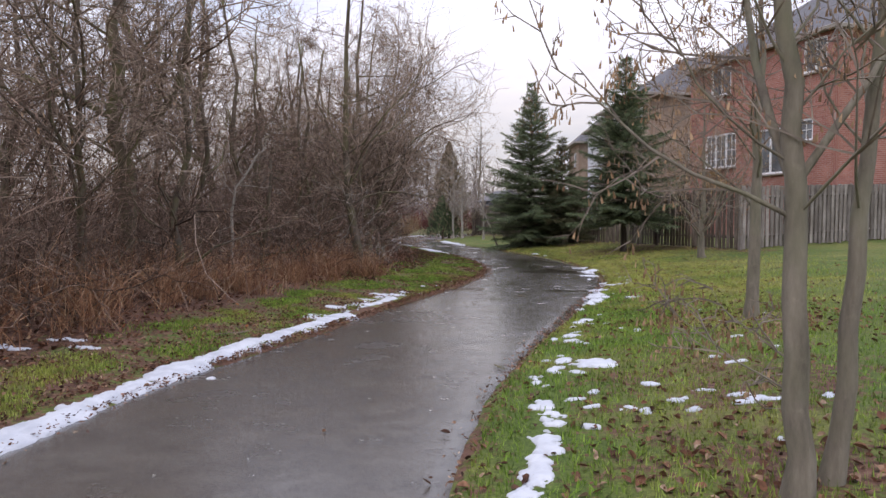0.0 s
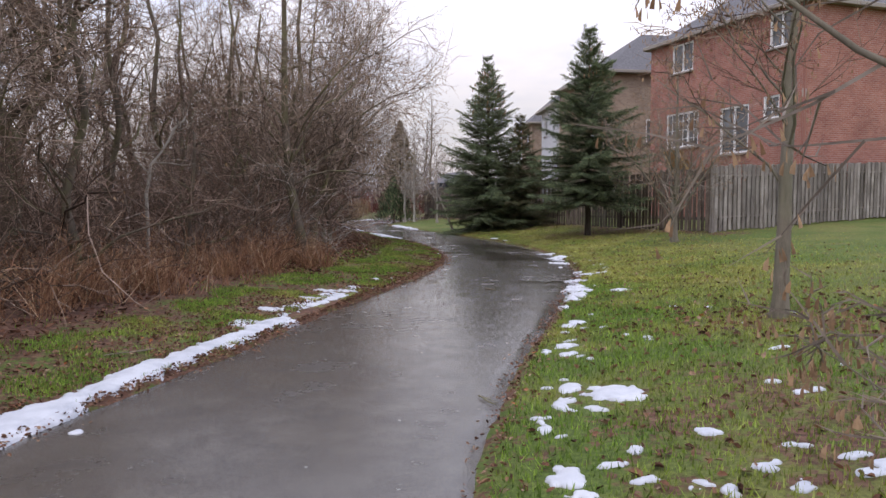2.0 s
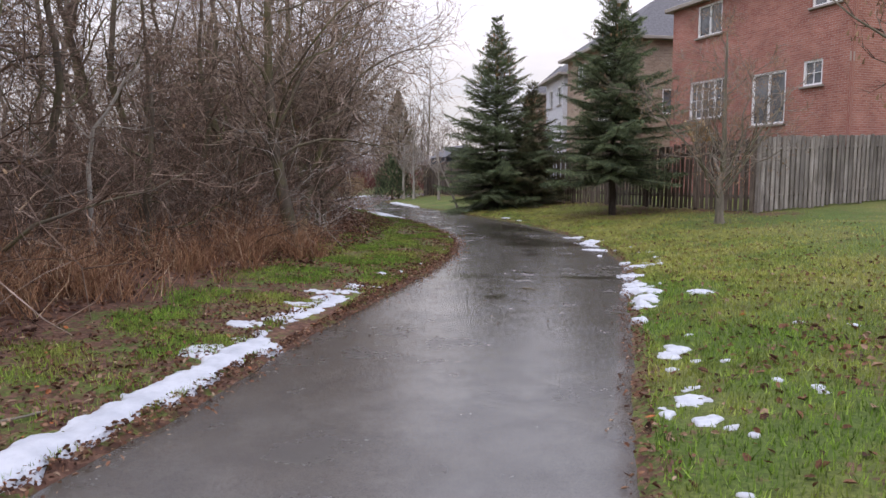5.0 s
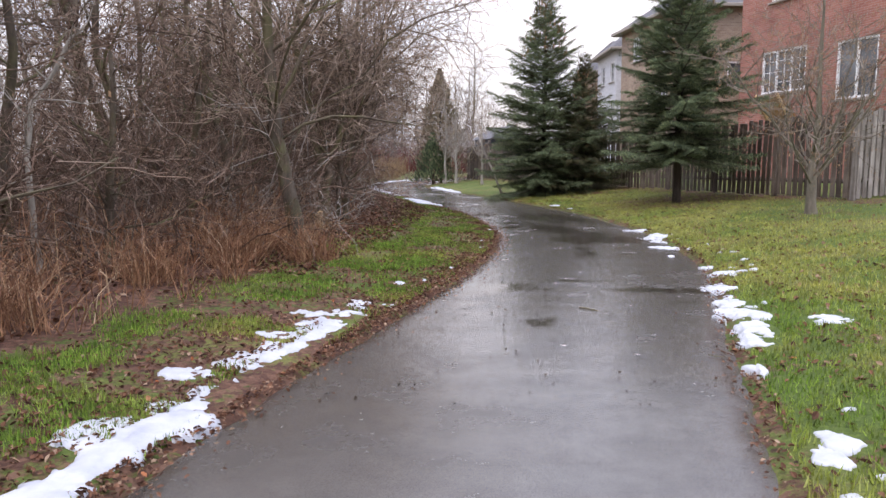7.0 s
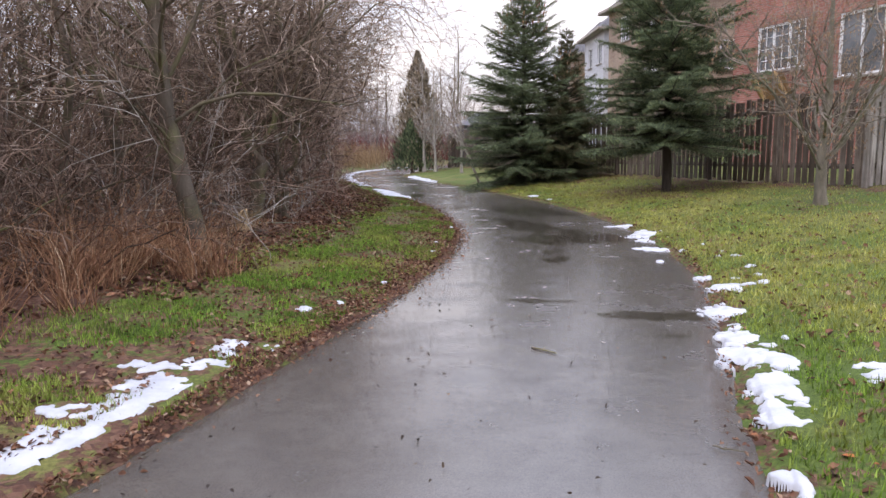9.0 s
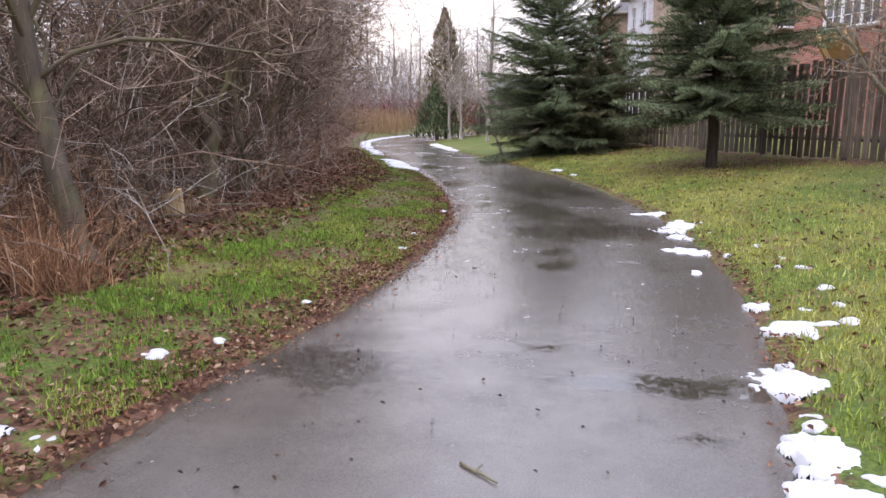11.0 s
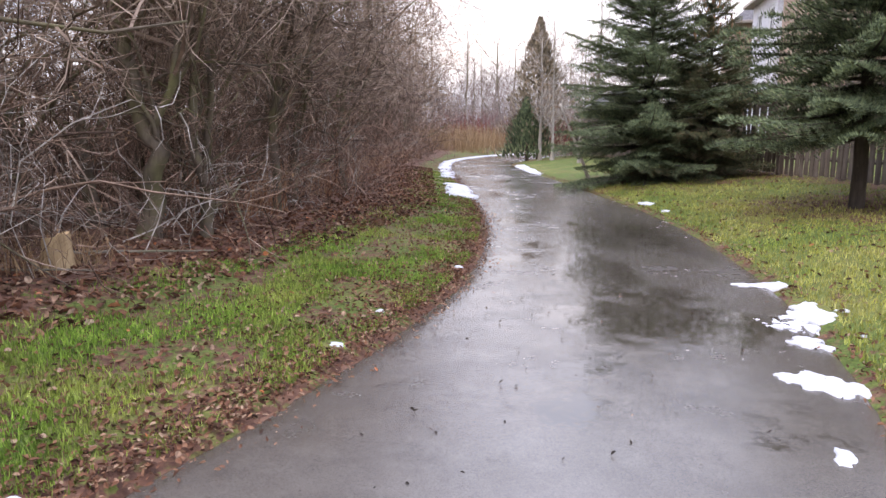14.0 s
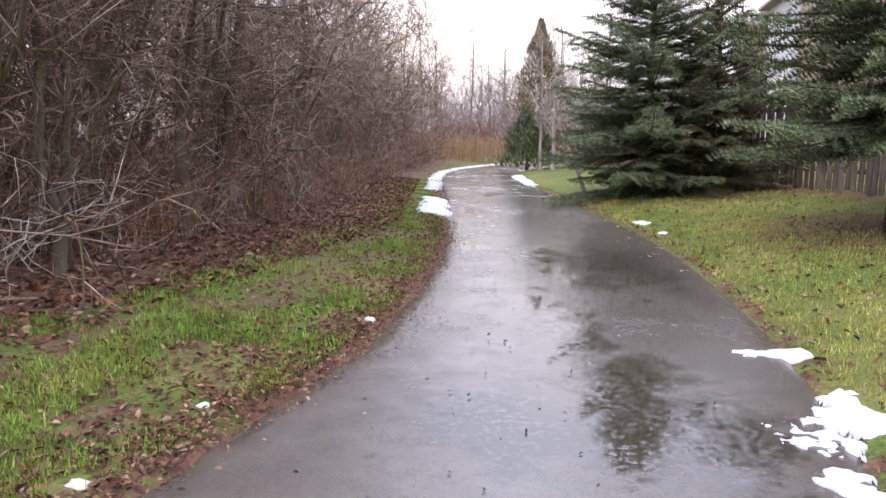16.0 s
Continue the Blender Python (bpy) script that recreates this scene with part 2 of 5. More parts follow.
WHITE_PAINT = plain_material("white_paint", (0.74, 0.74, 0.74), 0.45, 0, 0.06)
SOFFIT = plain_material("beige_trim", (0.27, 0.235, 0.2), 0.5, 0, 0.08)
PLYWOOD = plain_material("plywood", (0.34, 0.19, 0.09), 0.7, 0, 0.2)
LUMBER = plain_material("raw_lumber", (0.66, 0.45, 0.24), 0.7, 0, 0.15)
DARK_PAINT = plain_material("dark_siding", (0.045, 0.05, 0.07), 0.6, 0, 0.2)


def glass_material():
    m, n, l, b = base_material("window_glass", 0.04, 0.6)
    t = tex(n, l, 1.2, 2)
    r = ramp(n, l, t.outputs["Fac"], [(0.35, (0.05, 0.055, 0.06)), (0.65, (0.16, 0.17, 0.18))])
    l.new(r.outputs["Color"], b.inputs["Base Color"])
    return m


def snow_material():
    m, n, l, b = base_material("old_snow", 0.6, 0.3)
    co = n.new("ShaderNodeTexCoord").outputs["Object"]
    t = tex(n, l, 26, 6, 0.7, co)
    big = tex(n, l, 5, 4, 0.6, co)
    r = ramp(n, l, big.outputs["Fac"], [(0.3, (0.38, 0.395, 0.43)), (0.6, (0.52, 0.53, 0.56))])
    dirt = ramp(n, l, tex(n, l, 60, 3, 0.6, co).outputs["Fac"], [(0.66, (0, 0, 0)), (0.74, (0.6, 0.6, 0.6))])
    l.new(mix(n, l, dirt.outputs["Color"], r.outputs["Color"], (0.3, 0.25, 0.2)), b.inputs["Base Color"])
    b.inputs["Subsurface Weight"].default_value = 0.0
    bump(n, l, b, t.outputs["Fac"], 0.6, 0.008)
    return m


def ground_material():
    m, n, l, b = base_material("turf_and_litter", 0.9, 0.2)
    co = n.new("ShaderNodeNewGeometry").outputs["Position"]
    litter = n.new("ShaderNodeAttribute")
    litter.attribute_name = "litter"
    fine = tex(n, l, 34, 5, 0.75, co)
    mid = tex(n, l, 2.6, 8, 0.75, co)
    wide = tex(n, l, 0.55, 5, 0.62, co)
    green = ramp(n, l, fine.outputs["Fac"], [(0.3, (0.028, 0.046, 0.011)), (0.5, (0.07, 0.105, 0.022)), (0.72, (0.15, 0.195, 0.045))]).outputs["Color"]
    dry = ramp(n, l, fine.outputs["Fac"], [(0.3, (0.075, 0.07, 0.022)), (0.72, (0.24, 0.225, 0.07))]).outputs["Color"]
    dryness = ramp(n, l, wide.outputs["Fac"], [(0.45, (0, 0, 0)), (0.68, (0.9, 0.9, 0.9))])
    turf = mix(n, l, dryness.outputs["Color"], green, dry)
    spots = n.new("ShaderNodeTexVoronoi")
    spots.inputs["Scale"].default_value = 22
    spots.inputs["Randomness"].default_value = 1
    l.new(co, spots.inputs["Vector"])
    sep = n.new("ShaderNodeSeparateColor")
    l.new(spots.outputs["Color"], sep.inputs["Color"])
    brown = ramp(n, l, sep.outputs["Red"], [(0.0, (0.035, 0.017, 0.013)), (0.5, (0.12, 0.054, 0.037)), (1.0, (0.24, 0.135, 0.09))]).outputs["Color"]
    brown = mix(n, l, 0.5, brown, ramp(n, l, fine.outputs["Fac"], [(0.3, (0.035, 0.02, 0.015)), (0.7, (0.18, 0.09, 0.06))]).outputs["Color"])
    f = math_node(n, l, "ADD", litter.outputs["Fac"], math_node(n, l, "MULTIPLY", math_node(n, l, "SUBTRACT", mid.outputs["Fac"], 0.5), 2.8))
    f = math_node(n, l, "ADD", f, math_node(n, l, "MULTIPLY", math_node(n, l, "SUBTRACT", sep.outputs["Green"], 0.5), 0.45))
    f = ramp(n, l, f, [(0.38, (0, 0, 0)), (0.66, (1, 1, 1))])
    l.new(mix(n, l, f.outputs["Color"], turf, brown), b.inputs["Base Color"])
    h = math_node(n, l, "ADD", fine.outputs["Fac"], math_node(n, l, "MULTIPLY", mid.outputs["Fac"], 1.5))
    bump(n, l, b, h, 0.7, 0.016)
    return m


def asphalt_material():
    m, n, l, b = base_material("wet_asphalt", 0.35, 1.0)
    co = n.new("ShaderNodeNewGeometry").outputs["Position"]
    water = n.new("ShaderNodeAttribute")
    water.attribute_name = "water"
    grit = tex(n, l, 120, 4, 0.8, co)
    mid = tex(n, l, 2.2, 6, 0.65, co)
    wide = tex(n, l, 0.5, 4, 0.6, co)
    col = ramp(n, l, grit.outputs["Fac"], [(0.3, (0.066, 0.06, 0.053)), (0.7, (0.138, 0.125, 0.111))]).outputs["Color"]
    tone = ramp(n, l, mid.outputs["Fac"], [(0.3, (0.75, 0.72, 0.7)), (0.7, (1.15, 1.14, 1.13))])
    col = mix(n, l, 1.0, col, tone.outputs["Color"], "MULTIPLY")
    stain = ramp(n, l, wide.outputs["Fac"], [(0.35, (0.8, 0.74, 0.68)), (0.65, (1.05, 1.05, 1.05))])
    col = mix(n, l, 1.0, col, stain.outputs["Color"], "MULTIPLY")
    wob = math_node(n, l, "MULTIPLY", math_node(n, l, "SUBTRACT", tex(n, l, 3.6, 6, 0.6, co, (1.0, 1.0, 1)).outputs["Fac"], 0.5), 1.5)
    w = ramp(n, l, math_node(n, l, "ADD", water.outputs["Fac"], wob), [(0.34, (0, 0, 0)), (0.6, (1, 1, 1))]).outputs["Color"]
    crumbs = ramp(n, l, tex(n, l, 24, 5, 0.7, co).outputs["Fac"], [(0.4, (0.25, 0.25, 0.25)), (0.52, (1, 1, 1))]).outputs["Color"]
    w = mix(n, l, 1.0, w, crumbs, "MULTIPLY")
    col = mix(n, l, w, col, (0.042, 0.034, 0.026))
    l.new(col, b.inputs["Base Color"])
    damp = ramp(n, l, math_node(n, l, "ADD", mid.outputs["Fac"], math_node(n, l, "MULTIPLY", wide.outputs["Fac"], 0.8)), [(0.66, (0.33,) * 3), (0.98, (0.14,) * 3)]).outputs["Color"]
    l.new(mix(n, l, w, damp, (0.045, 0.045, 0.045)), b.inputs["Roughness"])
    # the first stretch has dried off more than the rest
    sep = n.new("ShaderNodeSeparateXYZ")
    l.new(co, sep.inputs["Vector"])
    film = n.new("ShaderNodeMapRange")
    film.inputs["From Min"].default_value = 7.0
    film.inputs["From Max"].default_value = 15.0
    film.inputs["To Min"].default_value = 0.62
    film.inputs["To Max"].default_value = 1.0
    l.new(sep.outputs["Y"], film.inputs["Value"])
    l.new(film.outputs["Result"], b.inputs["Specular IOR Level"])
    k = n.new("ShaderNodeBump")
    k.inputs["Distance"].default_value = 0.004
    l.new(grit.outputs["Fac"], k.inputs["Height"])
    l.new(math_node(n, l, "SUBTRACT", 0.24, math_node(n, l, "MULTIPLY", w, 0.237)), k.inputs["Strength"])
    l.new(k.outputs["Normal"], b.inputs["Normal"])
    return m


GLASS, SNOW, GROUND, ASPHALT = glass_material(), snow_material(), ground_material(), asphalt_material()


# ---------------------------------------------------------------- mesh helpers
def link_mesh(name, verts, faces, material, parent=None, label="", smooth=False):
    me = bpy.data.meshes.new(name)
    me.from_pydata(verts, [], faces)
    me.materials.append(material)
    if smooth:
        me.polygons.foreach_set("use_smooth", [True] * len(me.polygons))
    me.update()
    ob = new(name, me)
    if parent is not None:
        ob.parent = parent
    if label:
        ob["label"] = label
    return ob


def part(name, bm, material, parent=None, label=""):
    me = bpy.data.meshes.new(name)
    bm.to_mesh(me)
    bm.free()
    me.materials.append(material)
    ob = new(name, me)
    if parent is not None:
        ob.parent = parent
    if label:
        ob["label"] = label
    return ob


def add_box(bm, size, at, bevel=0.0, turn=None):
    res = bmesh.ops.create_cube(bm, size=1.0)
    vs = res["verts"]
    bmesh.ops.scale(bm, vec=size, verts=vs)
    if bevel:
        es = list({e for v in vs for e in v.link_edges})
        out = bmesh.ops.bevel(bm, geom=es, offset=bevel, segments=1, affect="EDGES")
        vs = list({v for f in out["faces"] for v in f.verts} | {v for v in vs if v.is_valid})
    if turn is not None:
        bmesh.ops.transform(bm, matrix=turn, verts=vs)
    bmesh.ops.translate(bm, vec=at, verts=vs)
    return bm


def box_bm(size, at, bevel=0.0, turn=None):
    return add_box(bmesh.new(), size, at, bevel, turn)


class Tubes:
    """Collects tapered tubes into one mesh."""

    def __init__(self):
        self.v, self.f = [], []

    def tube(self, pts, radii, sides=3, point=False):
        base = len(self.v)
        d = (pts[-1] - pts[0])
        up = Vector((0, 0, 1)) if abs(d.z) < 0.9 * d.length else Vector((1, 0, 0))
        a = d.cross(up).normalized()
        c = d.cross(a).normalized()
        ring = [(math.cos(2 * math.pi * k / sides), math.sin(2 * math.pi * k / sides)) for k in range(sides)]
        whole = len(pts) - 1 if point else len(pts)
        for p, r in zip(pts[:whole], radii):
            for ca, sa in ring:
                self.v.append(p + a * (ca * r) + c * (sa * r))
        for i in range(whole - 1):
            o = base + i * sides
            for k in range(sides):
                k2 = (k + 1) % sides
                self.f.append((o + k, o + k2, o + sides + k2, o + sides + k))
        top = base + (whole - 1) * sides
        if point:
            self.v.append(pts[-1])
            for k in range(sides):
                self.f.append((top + k, top + (k + 1) % sides, top + sides))
        else:
            self.f.append(tuple(range(top, top + sides)))

    def mesh(self, name, material, parent=None, label="", smooth=False):
        return link_mesh(name, self.v, self.f, material, parent, label, smooth)


def wander(rng, start, way, length, steps, jitter, lift):
    """A crooked line that starts along way and bends up (or down) by lift."""
    pts, p, d = [start.copy()], start.copy(), way.normalized()
    for _ in range(steps):
        d = (d + Vector((rng.gauss(0, jitter), rng.gauss(0, jitter), rng.gauss(0, jitter) + lift))).normalized()
        p = p + d * (length / steps)
        pts.append(p.copy())
    return pts


def along(pts, f):
    x = f * (len(pts) - 1)
    i = min(int(x), len(pts) - 2)
    return pts[i].lerp(pts[i + 1], x - i), (pts[i + 1] - pts[i]).normalized()


def side_way(rng, d, angle):
    """A direction that leaves d by about that many degrees, to a random side."""
    p = d.orthogonal().normalized()
    p.rotate(Matrix.Rotation(rng.uniform(0, 2 * math.pi), 3, d))
    a = radians(angle)
    return d * math.cos(a) + p * math.sin(a)


def taper(r0, r1, n):
    return [r0 + (r1 - r0) * i / n for i in range(n + 1)]


# ---------------------------------------------------------------- plan of the path and the lie of the land
LEFT = [(-2.7, -6), (-2.4, 0), (-2.12, 4.3), (-1.85, 7), (-1.2, 9.5), (-0.85, 11.3), (-0.42, 13), (0.1, 15.1), (0.5, 17), (0.74, 19),
        (0.75, 21.2), (0.15, 24.7), (-0.95, 28.5), (-2.75, 34.3), (-4.5, 39.8), (-5.6, 45), (-5.5, 49.5), (-4.3, 55), (0, 62), (9, 69)]
RIGHT = [(0.75, -6), (0.75, 0.5), (0.82, 3.8), (1.08, 6.8), (1.6, 9.3), (2.12, 11.2), (2.58, 13.1), (3.1, 14.9), (3.52, 16.9), (3.69, 19.2),
         (3.55, 22), (2.95, 25.6), (1.85, 29.4), (0.3, 34.1), (-1.4, 39), (-2.6, 43.5), (-2.5, 47.5), (-1.5, 52), (2, 58.5), (10, 65.5)]


def smooth_line(pts, per=24):
    p = np.array(pts, float)
    p = np.vstack([2 * p[0] - p[1], p, 2 * p[-1] - p[-2]])
    out = []
    for i in range(1, len(p) - 2):
        for t in np.arange(per) / per:
            out.append(0.5 * (2 * p[i] + (p[i + 1] - p[i - 1]) * t + (2 * p[i - 1] - 5 * p[i] + 4 * p[i + 1] - p[i + 2]) * t * t
                              + (3 * p[i] - p[i - 1] - 3 * p[i + 1] + p[i + 2]) * t ** 3))
    out.append(p[-2])
    return np.array(out)


L_LINE, R_LINE = smooth_line(LEFT), smooth_line(RIGHT)
MID = (L_LINE + R_LINE) / 2
HALF = np.linalg.norm(R_LINE - L_LINE, axis=1) / 2
SIDE = (R_LINE - L_LINE) / (2 * HALF[:, None])


def beside(line, k, off):
    """A point at a fractional index of a line, moved sideways by off."""
    i, f = int(k), k - int(k)
    p = line[i] * (1 - f) + line[i + 1] * f + (SIDE[i] * (1 - f) + SIDE[i + 1] * f) * off
    return float(p[0]), float(p[1])


def off_path(x, y):
    """Distance outside the path's edge (negative on the path) and the side (+1 right, -1 left)."""
    x, y = np.atleast_1d(np.asarray(x, float)), np.atleast_1d(np.asarray(y, float))
    d, s = np.empty(len(x)), np.empty(len(x))
    for i in range(0, len(x), 4000):
        q = np.stack([x[i:i + 4000], y[i:i + 4000]], 1)
        dd = ((q[:, None, :] - MID[None]) ** 2).sum(2)
        k = dd.argmin(1)
        lat = ((q - MID[k]) * SIDE[k]).sum(1)
        d[i:i + 4000] = np.where(np.sqrt(dd[np.arange(len(k)), k]) < HALF[k] + 0.05, np.abs(lat), np.sqrt(dd[np.arange(len(k)), k])) - HALF[k]
        s[i:i + 4000] = np.sign(lat)
    return d, s


def lie(x, y):
    """Height of the ground, for arrays."""
    d, s = off_path(x, y)
    e = np.clip(d, 0, None)
    right = 0.088 * np.minimum(e, 5) + 0.035 * np.clip(e - 5, 0, 14)
    left = 0.085 * np.minimum(e, 3.5) + 0.004 * np.clip(e - 3.5, 0, 60)
    z = np.where(s > 0, right, left)
    x, y = np.atleast_1d(np.asarray(x, float)), np.atleast_1d(np.asarray(y, float))
    rough = 0.018 * np.sin(3.1 * x + 1.3 * y) * np.sin(2.3 * y - 0.7 * x) + 0.004 * np.sin(5.3 * x - 2.1 * y) * np.sin(4.1 * y + 2.3 * x)
    z = z + rough * np.clip(e * 2, 0, 1) + 0.015
    f = np.clip((d + 0.1) / 0.12, 0, 1)
    return -0.05 + (z + 0.05) * f * f * (3 - 2 * f)


def gz(x, y):
    return float(lie([x], [y])[0])


# left margin of the thicket: x of its foot at a given y
EDGE_Y = [-6, 8, 13, 15.5, 18, 21, 26, 31, 38, 42, 60]
EDGE_X = [-4.6, -3.8, -3.7, -2.6, -2.3, -2.2, -2.6, -4.0, -5.7, -6.7, -9.5]


def thicket_edge(y):
    return np.interp(y, EDGE_Y, EDGE_X)


# right margin of the leaf litter that spreads from the thicket
LITTER_X = [-4.3, -3.2, -2.3, -1.75, -1.4, -1.15, -1.3, -2.8, -4.9, -6.0, -8.6]


def litter_edge(y):
    return np.interp(y, EDGE_Y, LITTER_X)


# ---------------------------------------------------------------- ground and path
def build_ground():
    xs = np.concatenate([[-600, -250, -120, -70, -45, -30, -22], np.arange(-17, -7, 0.4), np.arange(-7, 5.4, 0.12), np.arange(5.5, 18.01, 0.4), [20, 24, 30, 40, 60, 110, 250, 600]])
    ys = np.concatenate([[-600, -200, -80, -40, -20, -12], np.arange(-6, 2, 0.4), np.arange(2, 24, 0.18), np.arange(24, 40.01, 0.4), np.arange(41, 72, 1.0), [78, 90, 120, 200, 600, 1500]])
    gx, gy = np.meshgrid(xs, ys)
    fx, fy = gx.ravel(), gy.ravel()
    z = lie(fx, fy)
    nx, ny = len(xs), len(ys)
    faces = [(j * nx + i, j * nx + i + 1, (j + 1) * nx + i + 1, (j + 1) * nx + i) for j in range(ny - 1) for i in range(nx - 1)]
    ob = link_mesh("ground", list(zip(fx, fy, z)), faces, GROUND, smooth=True)
    d, s = off_path(fx, fy)
    inside = np.clip((litter_edge(fy) + 0.35 - fx) / 0.7, 0, 1)
    lit = np.where(s < 0, 0.62 - 0.17 * np.clip((fy - 13) / 3, 0, 1), 0.17)
    lit = np.maximum(lit, np.where(s < 0, inside, 0))
    lit = np.maximum(lit, np.where(s < 0, 0.8, 0.55) * np.exp(-np.clip(d, 0, None) / np.where(s < 0, 0.4, 0.14)))
    for cx, cy, r in ((4.26, 9.95, 1.2), (2.6, 4.5, 1.3), (3.2, 7.0, 1.7), (6.95, 21.3, 0.9), (-1.8, 45.5, 2)):
        lit = np.maximum(lit, 0.62 * np.exp(-((fx - cx) ** 2 + (fy - cy) ** 2) / r ** 2))
    for cx, cy, r in ((5.9, 26.3, 2.0), (2.9, 32.3, 2.6), (4.3, 32.1, 2.2)):
        lit = np.maximum(lit, 0.95 * np.exp(-((fx - cx) ** 2 + (fy - cy) ** 2) / r ** 2))
    fence = 8.6 - 0.353 * (fy - 23.1)
    lit = np.maximum(lit, np.where((s > 0) & (fy > 22), 0.85 * np.exp(-np.abs(fx - fence) / 0.7), 0))
    at = ob.data.attributes.new("litter", "FLOAT", "POINT")
    at.data.foreach_set("value", lit.astype(np.float32))
    tagged(ob, "mown grass verge with fallen leaves and bare soil", "ground", kind="structure")


build_ground()

# shallow standing water: x, y, half length along the path, half width, strength
PUDDLES = [(2.07, 17.72, 0.22, 0.17, 1), (2.1, 18.4, 0.3, 0.16, 0.9), (2.25, 19.55, 0.6, 0.6, 1), (1.95, 21.4, 1.2, 0.4, 1), (2.8, 19.6, 0.32, 0.5, 0.95), (3.15, 17.75, 0.35, 0.28, 0.5),
           (2.5, 14.9, 0.14, 0.6, 1), (0.65, 15.05, 0.35, 0.55, 0.85), (1.9, 23.8, 1.4, 0.4, 0.85), (2.45, 24.1, 1.8, 0.5, 0.75), (-0.6, 29.2, 0.7, 0.25, 1),
           (-1.05, 33.2, 0.7, 0.22, 0.9), (2.9, 19.6, 0.55, 0.5, 1), (1.08, 13.38, 0.16, 0.16, 0.85), (1.1, 21.9, 0.3, 0.35, 0.8), (1.1, 22.7, 0.25, 0.3, 0.7), (0.5, 25.0, 0.5, 0.3, 0.7), (0.6, 14.95, 0.12, 0.45, 0.7), (1.64, 15.45, 0.1, 0.42, 0.8), (0.66, 11.7, 0.1, 0.15, 0.6),
           (1.55, 26, 1.5, 0.35, 0.4), (2.5, 14.3, 0.12, 0.25, 0.6), (2.6, 20.3, 0.5, 0.4, 0.8)]


def build_path():
    across = 30
    n = len(MID)
    verts, faces = [], []
    rng = random.Random(4)
    for i in range(n):
        wl_, wr_ = 0.05 * noise.noise((i * 0.13, 0, 0)) + 0.03 * noise.noise((i * 0.6, 3, 0)), 0.05 * noise.noise((i * 0.13, 9, 0)) + 0.03 * noise.noise((i * 0.6, 5, 0))
        a, b = L_LINE[i] - SIDE[i] * wl_, R_LINE[i] + SIDE[i] * wr_
        for k in range(across + 1):
            f = k / across
            p = a + (b - a) * f
            h = 0.012 * (1 - (2 * f - 1) ** 2) + 0.004 * noise.noise((p[0] * 0.8, p[1] * 0.5, 1))
            if k in (0, across):
                h = -0.045
            verts.append((p[0], p[1], h))
    w = across + 1
    for i in range(n - 1):
        for k in range(across):
            faces.append((i * w + k, i * w + k + 1, (i + 1) * w + k + 1, (i + 1) * w + k))
    ob = link_mesh("path", verts, faces, ASPHALT, smooth=True)
    v = np.array(verts)
    wet = np.zeros(len(v))
    for cx, cy, hl, hw, st in PUDDLES:
        k = ((MID - (cx, cy)) ** 2).sum(1).argmin()
        sx = SIDE[k]
        q = v[:, :2] - (cx, cy)
        u, t = q @ sx, q @ np.array([-sx[1], sx[0]])
        wet = np.maximum(wet, st * np.exp(-((u / hw) ** 2 + (t / hl) ** 2) * 0.7))
    at = ob.data.attributes.new("water", "FLOAT", "POINT")
    at.data.foreach_set("value", (0.92 * wet).astype(np.float32))
    tagged(ob, "wet grey asphalt footpath with shallow puddles", "path", kind="structure")


build_path()


